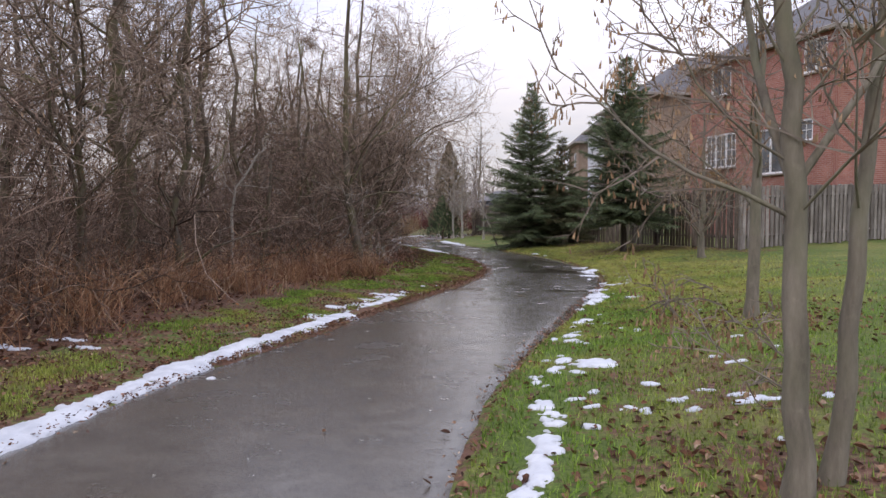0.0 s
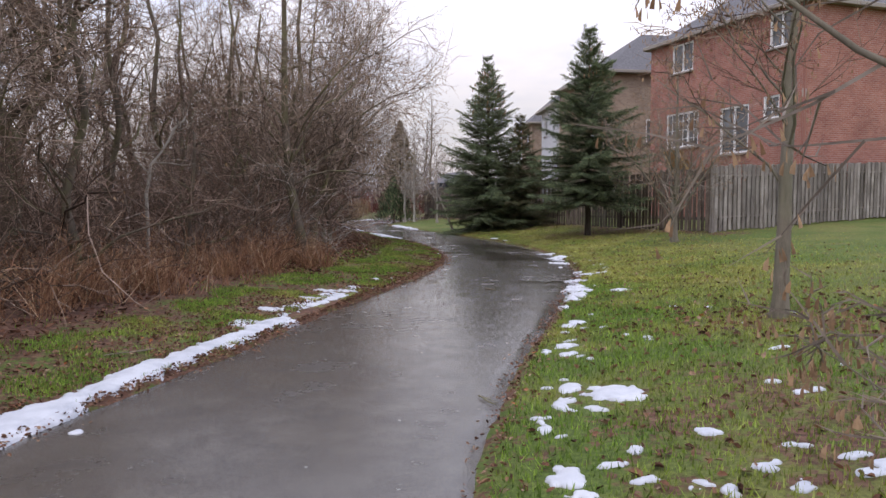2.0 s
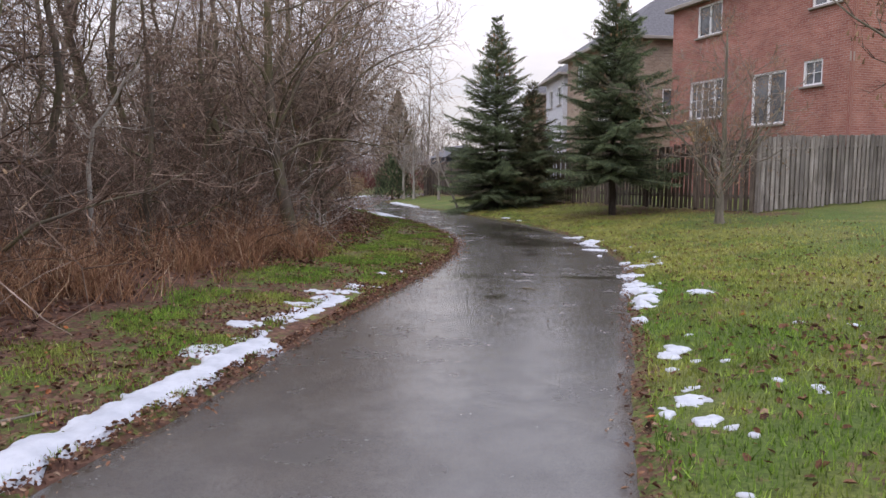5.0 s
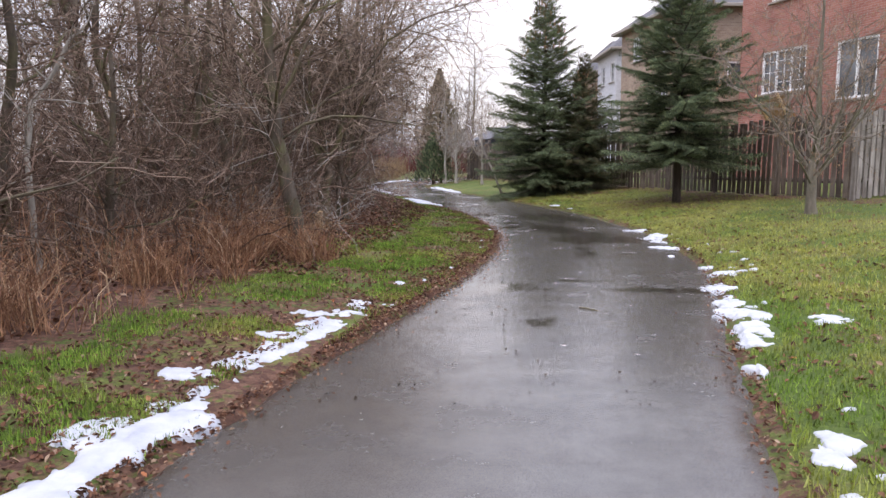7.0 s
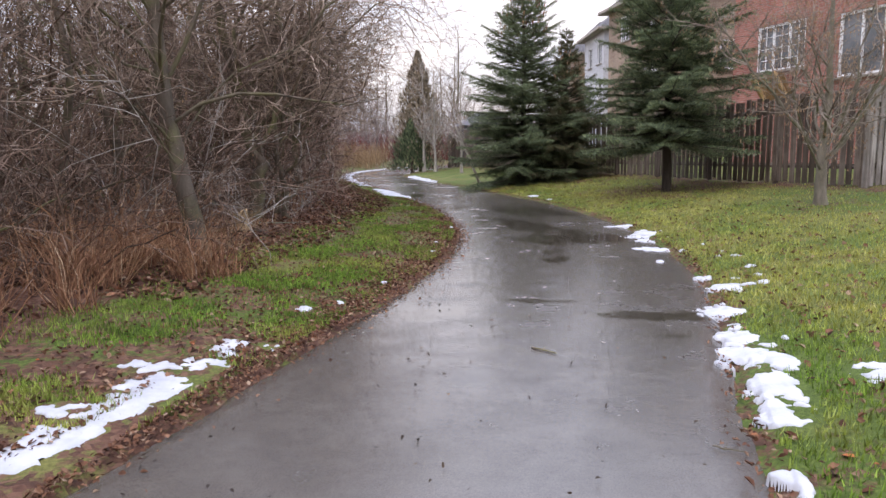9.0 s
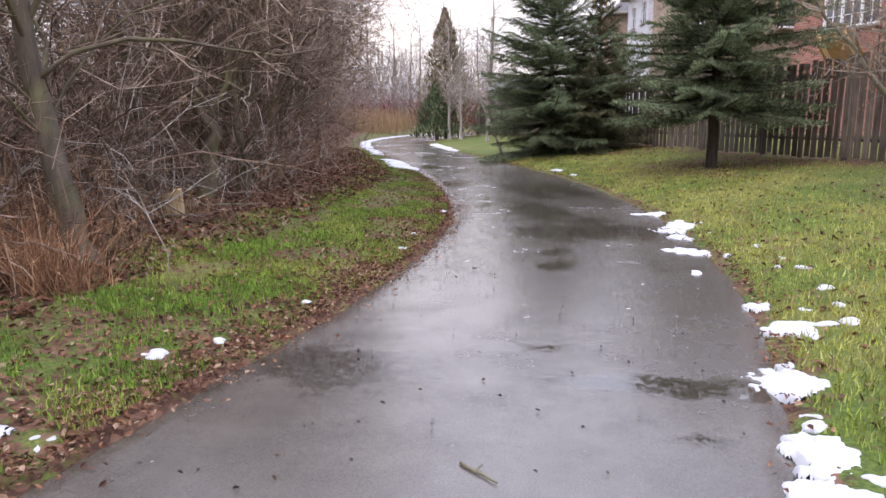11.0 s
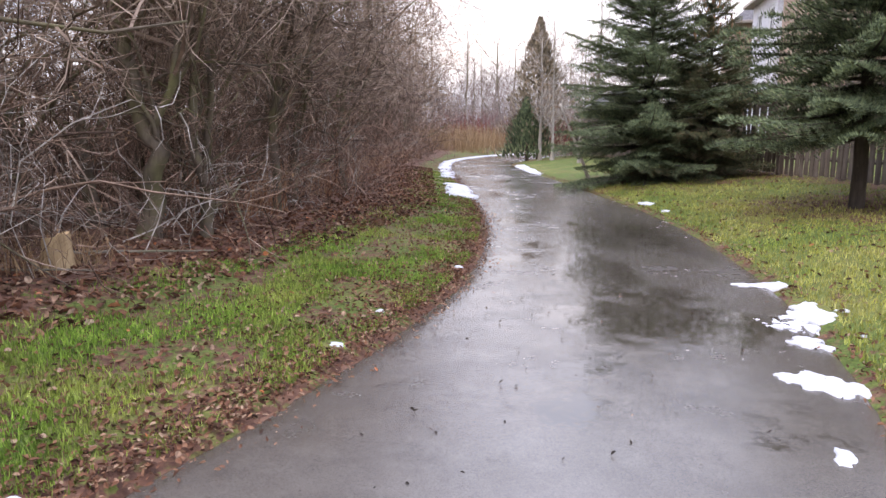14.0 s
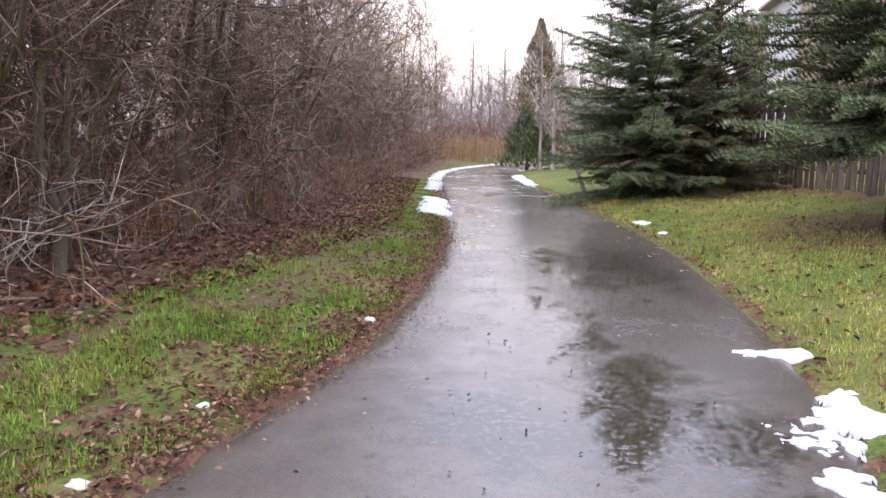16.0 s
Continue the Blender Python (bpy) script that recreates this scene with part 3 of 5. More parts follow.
# ---------------------------------------------------------------- bare trees
def bare_tree(name, seed, trunk_pts, r0, r1, limbs, limb_len, bark, twig, twigs=(5, 6), first=0.3, spread=50, lift=0.05, droop=0.0, sides=9, seeds=0, limb_sides=5, aim=None, limb_r=(0.35, 0.55), boughs=(), jitter=0.14, twig_r=0.0047, crook=0.0):
    """A leafless tree: a tapered trunk, limbs that fork off it, branches and fine twigs."""
    rng = random.Random(seed)
    root = new(name)
    t = Tubes()
    pts = [Vector(p) for p in trunk_pts]
    fine = []
    for i in range(len(pts) - 1):
        for k in range(3):
            q = pts[i].lerp(pts[i + 1], k / 3)
            fine.append(q + Vector((rng.gauss(0, 0.012), rng.gauss(0, 0.012), 0)))
    fine.append(pts[-1])
    if crook:
        sway = Vector((0, 0, 0))
        for i in range(2, len(fine)):
            sway = sway * 0.82 + Vector((rng.gauss(0, crook), rng.gauss(0, crook), 0))
            fine[i] = fine[i] + sway
    m = len(fine) - 1
    radii = [r1 + (r0 - r1) * (1 - i / m) ** 0.9 for i in range(m + 1)]
    radii[0] *= 1.35
    t.tube(fine, radii, sides)
    c = Tubes()
    s = Tubes()
    height = (fine[-1] - fine[0]).length
    for k in range(-len(boughs), limbs):
        f = first + (0.99 - first) * (k + rng.random() * 0.8) / limbs if k >= 0 else boughs[k][0]
        p, d = along(fine, min(f, 0.995))
        w = side_way(rng, d, spread * rng.uniform(0.6, 1.2))
        if aim is not None:
            w = (w + Vector(aim) * rng.uniform(0.1, 0.9)).normalized()
        ln = limb_len * (1.15 - 0.6 * f) * rng.uniform(0.7, 1.2)
        rr = max(0.008, (r1 + (r0 - r1) * (1 - f)) * rng.uniform(*limb_r))
        if k < 0:
            w, ln, rr = Vector(boughs[k][1]).normalized(), boughs[k][2], boughs[k][3]
        lp = wander(rng, p, w, ln, 6, jitter, lift)
        t.tube(lp, taper(rr, rr * 0.25, 6), limb_sides)
        count = twigs[0] * (2 if k < 0 and ln > 2.9 else 1)
        for j in range(count):
            g = 0.15 + 0.83 * (j + rng.random()) / count
            p2, d2 = along(lp, min(g, 0.99))
            l2 = ln * 0.55 * (1.15 - 0.6 * g) * rng.uniform(0.6, 1.2)
            bp = wander(rng, p2, side_way(rng, d2, rng.uniform(30, 65)), l2, 4, 0.1 + jitter * 0.6, lift - droop)
            r2 = max(twig_r * 1.4, rr * 0.35)
            c.tube(bp, taper(r2, r2 * 0.4, 4), 3, True)
            for _ in range(twigs[1]):
                h = rng.uniform(0.1, 1.0)
                p3, d3 = along(bp, min(h, 0.99))
                l3 = l2 * 0.55 * rng.uniform(0.5, 1.2)
                tp = wander(rng, p3, side_way(rng, d3, rng.uniform(25, 60)), l3, 2, 0.14 + jitter * 0.7, lift * 0.5 - droop)
                r3 = max(twig_r, r2 * 0.45)
                c.tube(tp, taper(r3, r3 * 0.5, 2), 3, True)
                for q in (0.45, 0.75):
                    p4, d4 = along(tp, q)
                    q4 = p4 + side_way(rng, d4, rng.uniform(25, 60)) * l3 * 0.45
                    c.tube([p4, q4], [r3 * 0.85, r3 * 0.4], 3, True)
                if rng.random() < seeds:
                    for _ in range(rng.randint(3, 7)):
                        e = tp[-1].lerp(tp[-2], rng.random()) + Vector((rng.gauss(0, 0.03), rng.gauss(0, 0.03), -rng.uniform(0.01, 0.07)))
                        a = Vector((rng.gauss(0, 1), rng.gauss(0, 1), 0)).normalized() * 0.009
                        o = len(s.v)
                        s.v += [e - a, e + a * 0.4 + Vector((0, 0.004, -0.02)), e + a - Vector((0, 0, 0.04)), e - a * 0.6 - Vector((0, 0.004, 0.045))]
                        s.f.append((o, o + 1, o + 2, o + 3))
    t.mesh("trunk", bark, root, smooth=True)
    tagged(c.mesh("crown", twig, root), kind="stuff")
    if s.v:
        tagged(s.mesh("dry_seed", SEED, root, "dry tan winged seeds"), kind="stuff")
    return root


def place(root, x, y, rz=0.0, sc=1.0, sink=0.05):
    root.matrix_basis = Matrix.LocRotScale((x, y, gz(x, y) - sink), Euler((0, 0, radians(rz))), (sc, sc, sc))
    return root


# young maples on the mown verge
young = bare_tree("young_tree", 11, [(0, 0, 0), (-0.03, 0, 0.7), (-0.06, 0.02, 1.5), (-0.1, 0.05, 2.2), (-0.16, 0.1, 3.0), (-0.2, 0.15, 4.6)], 0.063, 0.02, 13, 1.7, BARK_GREY, TWIG_PALE,
                  (5, 5), 0.36, 50, 0.07, 0.02, 12, 1.0, 6, limb_r=(0.09, 0.2), boughs=((0.4, (0.8, 0.1, 0.5), 1.9, 0.021), (0.39, (-0.25, 0.2, 1), 2.2, 0.026), (0.36, (-0.8, 0.3, 0.6), 1.5, 0.014), (0.15, (-0.6, 0.75, 0.3), 1.0, 0.006), (0.19, (-0.4, 0.7, 0.2), 0.8, 0.005)))
place(young, 2.5, 4.45)
tagged(young, "slim leafless maple with smooth grey-brown trunk and dry seeds", "tree", "young trees on the grass")
young2 = bare_tree("young_tree", 12, [(0, 0, 0), (0.06, 0, 0.8), (0.13, 0.04, 1.6), (0.2, 0.05, 2.6), (0.24, 0.1, 4.2)], 0.05, 0.018, 10, 1.7, BARK_GREY, TWIG_PALE, (5, 5), 0.42, 50, 0.07, 0.02, 12, 1.0, 6, limb_r=(0.12, 0.22))
place(young2, 2.72, 4.6)
tagged(young2, "second slim leafless stem leaning away beside the maple", "tree", "young trees on the grass")
young3 = bare_tree("young_tree", 13, [(0, 0, 0), (0.01, 0, 0.8), (0.03, 0, 1.7), (0.0, 0.02, 2.4), (0.05, 0, 3.2), (0.02, 0, 4.6)], 0.082, 0.02, 14, 2.0, BARK_GREY, TWIG, (5, 5), 0.3, 52, 0.06, 0.03, 12, 1.0, 6, limb_r=(0.22, 0.42))
place(young3, 4.27, 9.98)
tagged(young3, "slim leafless maple with drooping dry seeds on mown grass", "tree", "young trees on the grass")
young4 = bare_tree("young_tree", 14, [(0, 0, 0), (-0.02, 0, 0.6), (0.0, 0, 1.2), (0.05, 0.02, 2.0), (0.02, 0.05, 3.0), (0.0, 0, 4.4)], 0.105, 0.016, 20, 2.5, BARK_GREY, TWIG_PALE, (6, 6), 0.2, 56, 0.06, 0.0, 10, 1.2, 6, limb_r=(0.2, 0.4), jitter=0.2,
                   boughs=((0.24, (0.7, 0, 1), 2.8, 0.038), (0.28, (-0.8, 0.2, 1), 3.0, 0.04), (0.33, (0.2, -0.6, 1), 2.6, 0.034), (0.38, (-0.4, -0.4, 1), 2.6, 0.03)))
place(young4, 6.95, 21.3)
tagged(young4, "pale leafless tree with many upright branches before the fence", "tree", "young trees on the grass")

# trees of the thicket
T_GROUP = "bare trees of the thicket"
tree_a = bare_tree("bare_tree", 21, [(0, 0, 0), (-0.12, 0.02, 0.7), (-0.3, 0.08, 1.6), (-0.4, 0.1, 3.0), (-0.35, 0.1, 5.2), (-0.2, 0, 7.8)], 0.125, 0.02, 24, 2.6, BARK_DARK, TWIG_UP, (7, 8), 0.26, 58, 0.05, 0.0, 10, aim=(0.3, -0.1, 0.0), jitter=0.26, limb_r=(0.16, 0.34),
                   boughs=((0.45, (1, 0.2, 0.75), 3.0, 0.03), (0.56, (1, -0.2, 0.7), 3.0, 0.026), (0.68, (1, 0.1, 0.6), 2.6, 0.022)))
place(tree_a, -1.98, 16.75)
tagged(tree_a, "leaning leafless tree with mossy grey trunk at thicket edge", "tree", T_GROUP)
tree_b = bare_tree("bare_tree", 22, [(0, 0, 0), (0.05, 0, 0.6), (0.02, 0, 1.1), (-0.2, 0.05, 2.0), (-0.34, 0.05, 3.6), (-0.2, 0.1, 5.6), (0.0, 0.1, 8.2)], 0.125, 0.02, 18, 2.8, BARK_DARK, TWIG_UP, (7, 8), 0.24, 55, 0.05, 0.01, 10, aim=(0.15, -0.1, 0.0), jitter=0.26, limb_r=(0.16, 0.36), crook=0.05,
                   boughs=((0.33, (0.45, -0.1, 1), 3.6, 0.06), (0.42, (-0.5, -0.2, 1), 3.0, 0.045), (0.5, (1, -0.2, 0.75), 4.4, 0.034), (0.6, (1, 0.2, 0.7), 4.2, 0.03), (0.7, (1, -0.1, 0.6), 3.8, 0.026), (0.8, (1, 0.3, 0.6), 3.2, 0.02)))
place(tree_b, -2.62, 20.5)
tagged(tree_b, "upright leafless tree with thick dark mossy trunk", "tree", T_GROUP)
tree_c = bare_tree("bare_tree", 23, [(0, 0, 0), (0.05, 0, 0.9), (0.12, 0.05, 1.8), (0.3, 0.1, 3.2), (0.35, 0.1, 5.0), (0.6, 0.2, 7.2)], 0.08, 0.015, 19, 2.7, BARK_DARK, TWIG_UP, (7, 8), 0.26, 58, 0.04, 0.0, 9, aim=(0.35, -0.1, 0.0), jitter=0.3, limb_r=(0.18, 0.36), crook=0.05,
                   boughs=((0.3, (0.6, 0.1, 1), 3.2, 0.04), (0.36, (-0.4, 0.3, 1), 2.8, 0.035), (0.45, (1, -0.5, 0.7), 4.2, 0.03), (0.55, (1, 0.1, 0.6), 4.2, 0.028), (0.66, (1, -0.5, 0.55), 3.8, 0.024), (0.78, (0.9, -0.2, 0.6), 3.1, 0.02)))
place(tree_c, -3.2, 22.6, 20)
tagged(tree_c, "slender leafless tree with arching twigs in the thicket", "tree", T_GROUP)
tree_d = bare_tree("bare_tree", 24, [(0, 0, 0), (0.05, 0, 1.5), (0.0, 0.1, 3.0), (0.15, 0.1, 5.0), (0.1, 0.2, 6.5), (0.2, 0, 8.6)], 0.17, 0.02, 19, 3.2, BARK_DARK, TWIG_UP, (7, 8), 0.26, 52, 0.05, 0.0, 9, jitter=0.26, limb_r=(0.16, 0.38), crook=0.1,
                   boughs=((0.3, (0.5, 0.2, 1), 4.0, 0.075), (0.38, (-0.5, -0.3, 1), 3.6, 0.06)))
place(tree_d, -5.4, 12.6)
tagged(tree_d, "tall leafless tree with stout dark trunk above the brush", "tree", T_GROUP)
spread_tree = bare_tree("spreading_tree", 25, [(0, 0, 0), (0.0, 0.05, 0.5), (0.1, 0.05, 1.1), (0.3, 0.1, 1.9), (0.45, 0.1, 3.4)], 0.11, 0.03, 14, 2.4, BARK_DARK, TWIG, (7, 7), 0.2, 66, 0.03, 0.0, 8, jitter=0.34, limb_r=(0.25, 0.45))
place(spread_tree, -2.95, 24.4)
tagged(spread_tree, "low spreading leafless tree with crooked dark limbs", "tree", T_GROUP)
tangle = bare_tree("tangled_tree", 26, [(0, 0, 0), (0.12, 0.0, 0.6), (-0.05, 0.1, 1.3), (0.2, 0.2, 2.3), (0.1, 0.1, 3.8), (0.4, 0.1, 5.4)], 0.085, 0.02, 17, 2.1, BARK_DARK, TWIG, (6, 7), 0.14, 60, 0.04, 0.02, 8, jitter=0.36, limb_r=(0.22, 0.42))
place(tangle, -4.1, 11.9)
tagged(tangle, "crooked leafless tree with tangled grey-brown branches", "tree", T_GROUP)
light_tree = bare_tree("bare_tree", 27, [(0, 0, 0), (0.1, 0, 2.0), (0.0, 0.1, 4.2), (0.15, 0.1, 6.5), (0.1, 0.1, 9.5)], 0.13, 0.03, 17, 2.9, BARK_GREY, TWIG_HAZED, (4, 3), 0.25, 45, 0.07, 0.0, 6, limb_sides=3, twig_r=0.0105, crook=0.09)
place(light_tree, -12, 74)
tagged(light_tree, "distant grey leafless tree beyond the bend", "tree", "distant bare trees")
for x, y, k, sc in ((-3.62, 16.9, 0, 0.85), (-5.41, 15.6, 0, 1.1), (-4.21, 20.6, 1, 1.0), (-5.91, 21.5, 0, 1.1), (-3.63, 22.6, 1, 0.75), (-5.55, 24.6, 0, 1.05), (-5.27, 28.0, 1, 1.1), (-6.43, 32.2, 1, 1.15),
                    (-6.55, 35.4, 0, 0.95), (-8.65, 42.5, 0, 1.1), (-2.2, 20.95, 0, 0.8), (-2.45, 21.3, 0, 0.7), (-4.73, 6.9, 0, 0.9), (-3.71, 14.9, 1, 0.7),
                    (-5.6, 29.5, 0, 0.95), (-4.9, 27.0, 1, 1.2), (-6.6, 32.5, 0, 1.15), (-6.3, 35.2, 1, 1.25), (-7.4, 40.5, 1, 1.3), (-8.6, 43.5, 0, 1.3), (-5.2, 24.2, 0, 1.25), (-4.0, 22.3, 0, 1.0),
                    (-3.6, 20.9, 1, 0.9), (-5.4, 18.6, 0, 1.25), (-8.8, 48.0, 1, 1.3), (-3.3, 17.7, 0, 1.0), (-6.6, 26.4, 0, 1.4)):
    place(copy_thing((tangle, spread_tree)[k], Matrix()), x, y, (x * 977 + y * 313) % 360, sc)
kinds = [tree_a, tree_b, tree_c, tree_d]
for x, y, k, sc, turn in ((-2.55, 23.2, 2, 0.95, 0), (-3.5, 27.6, 2, 0.9, 10), (-5.2, 31.0, 1, 0.9, 40), (-6.3, 35.5, 2, 0.95, 15), (-7.3, 40.0, 1, 0.95, 80), (-4.5, 28.2, 0, 0.85, -20), (-8.2, 46.0, 2, 1.0, 30)):
    place(copy_thing(kinds[k], Matrix()), x, y, turn, sc)
rng = random.Random(77)
for x, y, k, sc in ((-4.6, 10.2, 2, 0.9), (-7.3, 16.2, 3, 1.0), (-5.1, 18.6, 2, 0.9), (-7.8, 22.0, 3, 1.0), (-4.6, 23.4, 2, 0.85), (-6.6, 26.4, 1, 0.9), (-5.9, 30.2, 2, 0.75), (-7.6, 9.0, 3, 0.95),
                    (-7.9, 13.2, 2, 1.1), (-7.9, 29.0, 1, 0.9), (-6.3, 5.6, 2, 0.95), (-11.2, 14.0, 4, 1.0), (-11.7, 20, 4, 1.0), (-12.6, 28, 4, 1.1), (-9.6, 24.5, 4, 1.0), (-8.7, 33.0, 2, 0.9)):
    place(copy_thing((*kinds, light_tree)[k], Matrix()), x, y, rng.uniform(0, 360), sc)


# ---------------------------------------------------------------- brush
def shrub(seed, stems, height, lean, twigs, material, r=0.013, seeds=0):
    rng = random.Random(seed)
    root = new("shrub")
    t, c, s = Tubes(), Tubes(), Tubes()
    for _ in range(stems):
        a = rng.uniform(0, 2 * math.pi)
        p = Vector((rng.gauss(0, 0.28), rng.gauss(0, 0.28), 0))
        ang = abs(rng.gauss(0, lean))
        w = Vector((math.cos(a) * math.sin(ang), math.sin(a) * math.sin(ang), math.cos(ang)))
        h = height * rng.uniform(0.55, 1.1)
        sp = wander(rng, p, w, h, 8, 0.3, -0.03)
        rr = r * rng.uniform(0.5, 1.3)
        t.tube(sp, taper(rr, rr * 0.3, 8), 4)
        for _ in range(twigs):
            f = rng.uniform(0.12, 0.98)
            p2, d2 = along(sp, f)
            l2 = h * rng.uniform(0.15, 0.42)
            tp = wander(rng, p2, side_way(rng, d2, rng.uniform(25, 75)), l2, 4, 0.22, -0.02)
            r2 = max(0.0038, rr * 0.4)
            c.tube(tp, taper(r2, r2 * 0.5, 4), 3, True)
            for q in (0.3, 0.55, 0.8):
                p3, d3 = along(tp, q)
                ln = l2 * rng.uniform(0.25, 0.5)
                c.tube(wander(rng, p3, side_way(rng, d3, rng.uniform(25, 70)), ln, 2, 0.2, 0), [r2 * 0.75, r2 * 0.55, r2 * 0.4], 3, True)
            if rng.random() < seeds:
                for _ in range(3):
                    e = tp[-1] + Vector((rng.gauss(0, 0.05), rng.gauss(0, 0.05), rng.gauss(0, 0.05)))
                    b = Vector((rng.gauss(0, 1), rng.gauss(0, 1), rng.gauss(0, 1))).normalized() * 0.014
                    o = len(s.v)
                    s.v += [e - b, e + Vector((0.006, 0, -0.02)), e + b, e + Vector((-0.006, 0.006, 0.02))]
                    s.f.append((o, o + 1, o + 2, o + 3))
    t.mesh("stem", material, root)
    tagged(c.mesh("twig", material, root), kind="stuff")
    if s.v:
        tagged(s.mesh("dry_leaf", SEED, root, "curled pale dry leaves"), kind="stuff")
    return root


B_GROUP = "brush of the thicket"
shrubs = [shrub(31, 16, 3.0, 0.35, 7, TWIG, 0.014, 0.25), shrub(32, 14, 2.4, 0.5, 8, TWIG, 0.011, 0.1), shrub(33, 12, 3.6, 0.28, 9, TWIG, 0.018, 0.3), shrub(34, 18, 1.9, 0.55, 6, TWIG, 0.009, 0.15)]
labels = ["tall tangled leafless brown shrub with few dry leaves", "arching tangled leafless brown shrub", "tall upright leafless shrub with dry seed clusters", "low leafless bramble tangle on leaf litter"]
count = 0
for row, (off, step) in enumerate(((0.4, 1.25), (1.7, 1.6))):
    y = 3.0 + 0.4 * row
    while y < 50:
        x = float(thicket_edge(y)) - off + rng.gauss(0, 0.25)
        k = rng.choice((0, 1, 2, 3) if row == 0 else (0, 0, 1, 2))
        sc = rng.uniform(0.8, 1.15) * (0.5 if 19.5 < y < 34 and row == 0 else 1.0) * (0.8 if y > 30 else 1) * (1.3 if y < 14 and row == 1 else 1)
        if count < 4 and row == 0:
            ob, k = shrubs[count], count
        else:
            ob = copy_thing(shrubs[k], Matrix())
        count += 1
        place(ob, x, y, rng.uniform(0, 360), sc)
        tagged(ob, labels[k], "shrub", B_GROUP)
        y += step * rng.uniform(0.75, 1.25) * (1.0 if y < 26 else 1.6)

fork = bare_tree("sapling", 41, [(0, 0, 0), (0.02, 0, 0.6), (0.0, 0, 1.3), (0.1, 0, 1.75), (0.45, 0.1, 2.35), (0.62, 0.1, 2.5)], 0.036, 0.012, 7, 0.8, BARK_PALE, TWIG_PALE, (3, 3), 0.4, 55, 0.02)
place(fork, -3.97, 14.05)
tagged(fork, "pale crooked sapling bent towards the path", "sapling")


def stalk_field(name, label, material, n, region, height, width, seed, lean=0.25, kind="stuff", fork_chance=0.0):
    """Dry stalks or brush, one joined mesh; region(rng) gives x, y."""
    rng = random.Random(seed)
    v, f = [], []
    pos = [region(rng) for _ in range(n)]
    zs = lie([p[0] for p in pos], [p[1] for p in pos])
    for (x, y), z in zip(pos, zs):
        h = height * rng.uniform(0.45, 1.15)
        a = rng.uniform(0, 2 * math.pi)
        w = width * rng.uniform(0.6, 1.4)
        l1, l2 = abs(rng.gauss(0, lean)) * h * 0.4, abs(rng.gauss(0, lean)) * h
        ca, sa = math.cos(a), math.sin(a)
        b = rng.uniform(0, 2 * math.pi)
        o = len(v)
        m = (x + ca * l1, y + sa * l1, z + h * 0.55)
        e = (x + ca * (l1 + l2), y + sa * (l1 + l2), z + h)
        for k in range(3):
            u = b + k * 2.094
            v.append((x + math.cos(u) * w, y + math.sin(u) * w, z - 0.03))
        for k in range(3):
            u = b + k * 2.094
            v.append((m[0] + math.cos(u) * w * 0.8, m[1] + math.sin(u) * w * 0.8, m[2]))
        v.append(e)
        for k in range(3):
            k2 = (k + 1) % 3
            f.append((o + k, o + k2, o + 3 + k2, o + 3 + k))
            f.append((o + 3 + k, o + 3 + k2, o + 6))
    ob = link_mesh(name, v, f, material)
    tagged(ob, label, name.replace("_", " "), kind=kind)
    return ob


def edge_region(y0, y1, near, far):
    def pick(r):
        y = r.uniform(y0, y1)
        return float(thicket_edge(y)) - r.uniform(near, far), y
    return pick


def clumps(region, scale, keep):
    def pick(r):
        while True:
            p = region(r)
            if noise.noise((p[0] * scale, p[1] * scale, 3.3)) > keep:
                return p
    return pick


stalk_field("dry_grass", "reddish-brown dead stalks along the thicket foot", REED, 2400, clumps(edge_region(3, 17.4, -0.4, 1.6), 1.6, 0.16), 0.74, 0.0046, 51, 0.9)
stalk_field("dry_grass", "orange-brown dead stalks leaning over the grass", REED, 1500, clumps(edge_region(11.2, 16.4, -1.2, 0.1), 2.3, 0.16), 0.55, 0.0042, 62, 0.95)
stalk_field("dry_grass", "brown dead stalks among fallen leaves", REED, 4500, clumps(edge_region(22, 50, 0.0, 2.5), 0.7, 0.1), 0.7, 0.0045, 52, 0.5)


def brush_field(label, n, region, height, r, seed, forks, lean=0.45, material=None, jitter=0.2):
    """A tangle of crooked stems with side shoots, one joined mesh."""
    rng = random.Random(seed)
    t = Tubes()
    pos = [region(rng) for _ in range(n)]
    zs = lie([p[0] for p in pos], [p[1] for p in pos])
    for (x, y), z in zip(pos, zs):
        h = height * rng.uniform(0.4, 1.15)
        a, ang = rng.uniform(0, 6.283), abs(rng.gauss(0, lean))
        w = Vector((math.cos(a) * math.sin(ang), math.sin(a) * math.sin(ang), math.cos(ang)))
        sp = wander(rng, Vector((x, y, z - 0.03)), w, h, 5, jitter, -0.04)
        rr = r * rng.uniform(0.5, 1.4)
        t.tube(sp, taper(rr, rr * 0.35, 5), 3, True)
        for _ in range(forks):
            p, d = along(sp, rng.uniform(0.2, 0.97))
            ln = h * rng.uniform(0.15, 0.4)
            t.tube(wander(rng, p, side_way(rng, d, rng.uniform(25, 70)), ln, 3, jitter + 0.05, 0), taper(rr * 0.55, rr * 0.2, 3), 3, True)
    return tagged(t.mesh("brush", material or TWIG), label, "brush", kind="stuff")


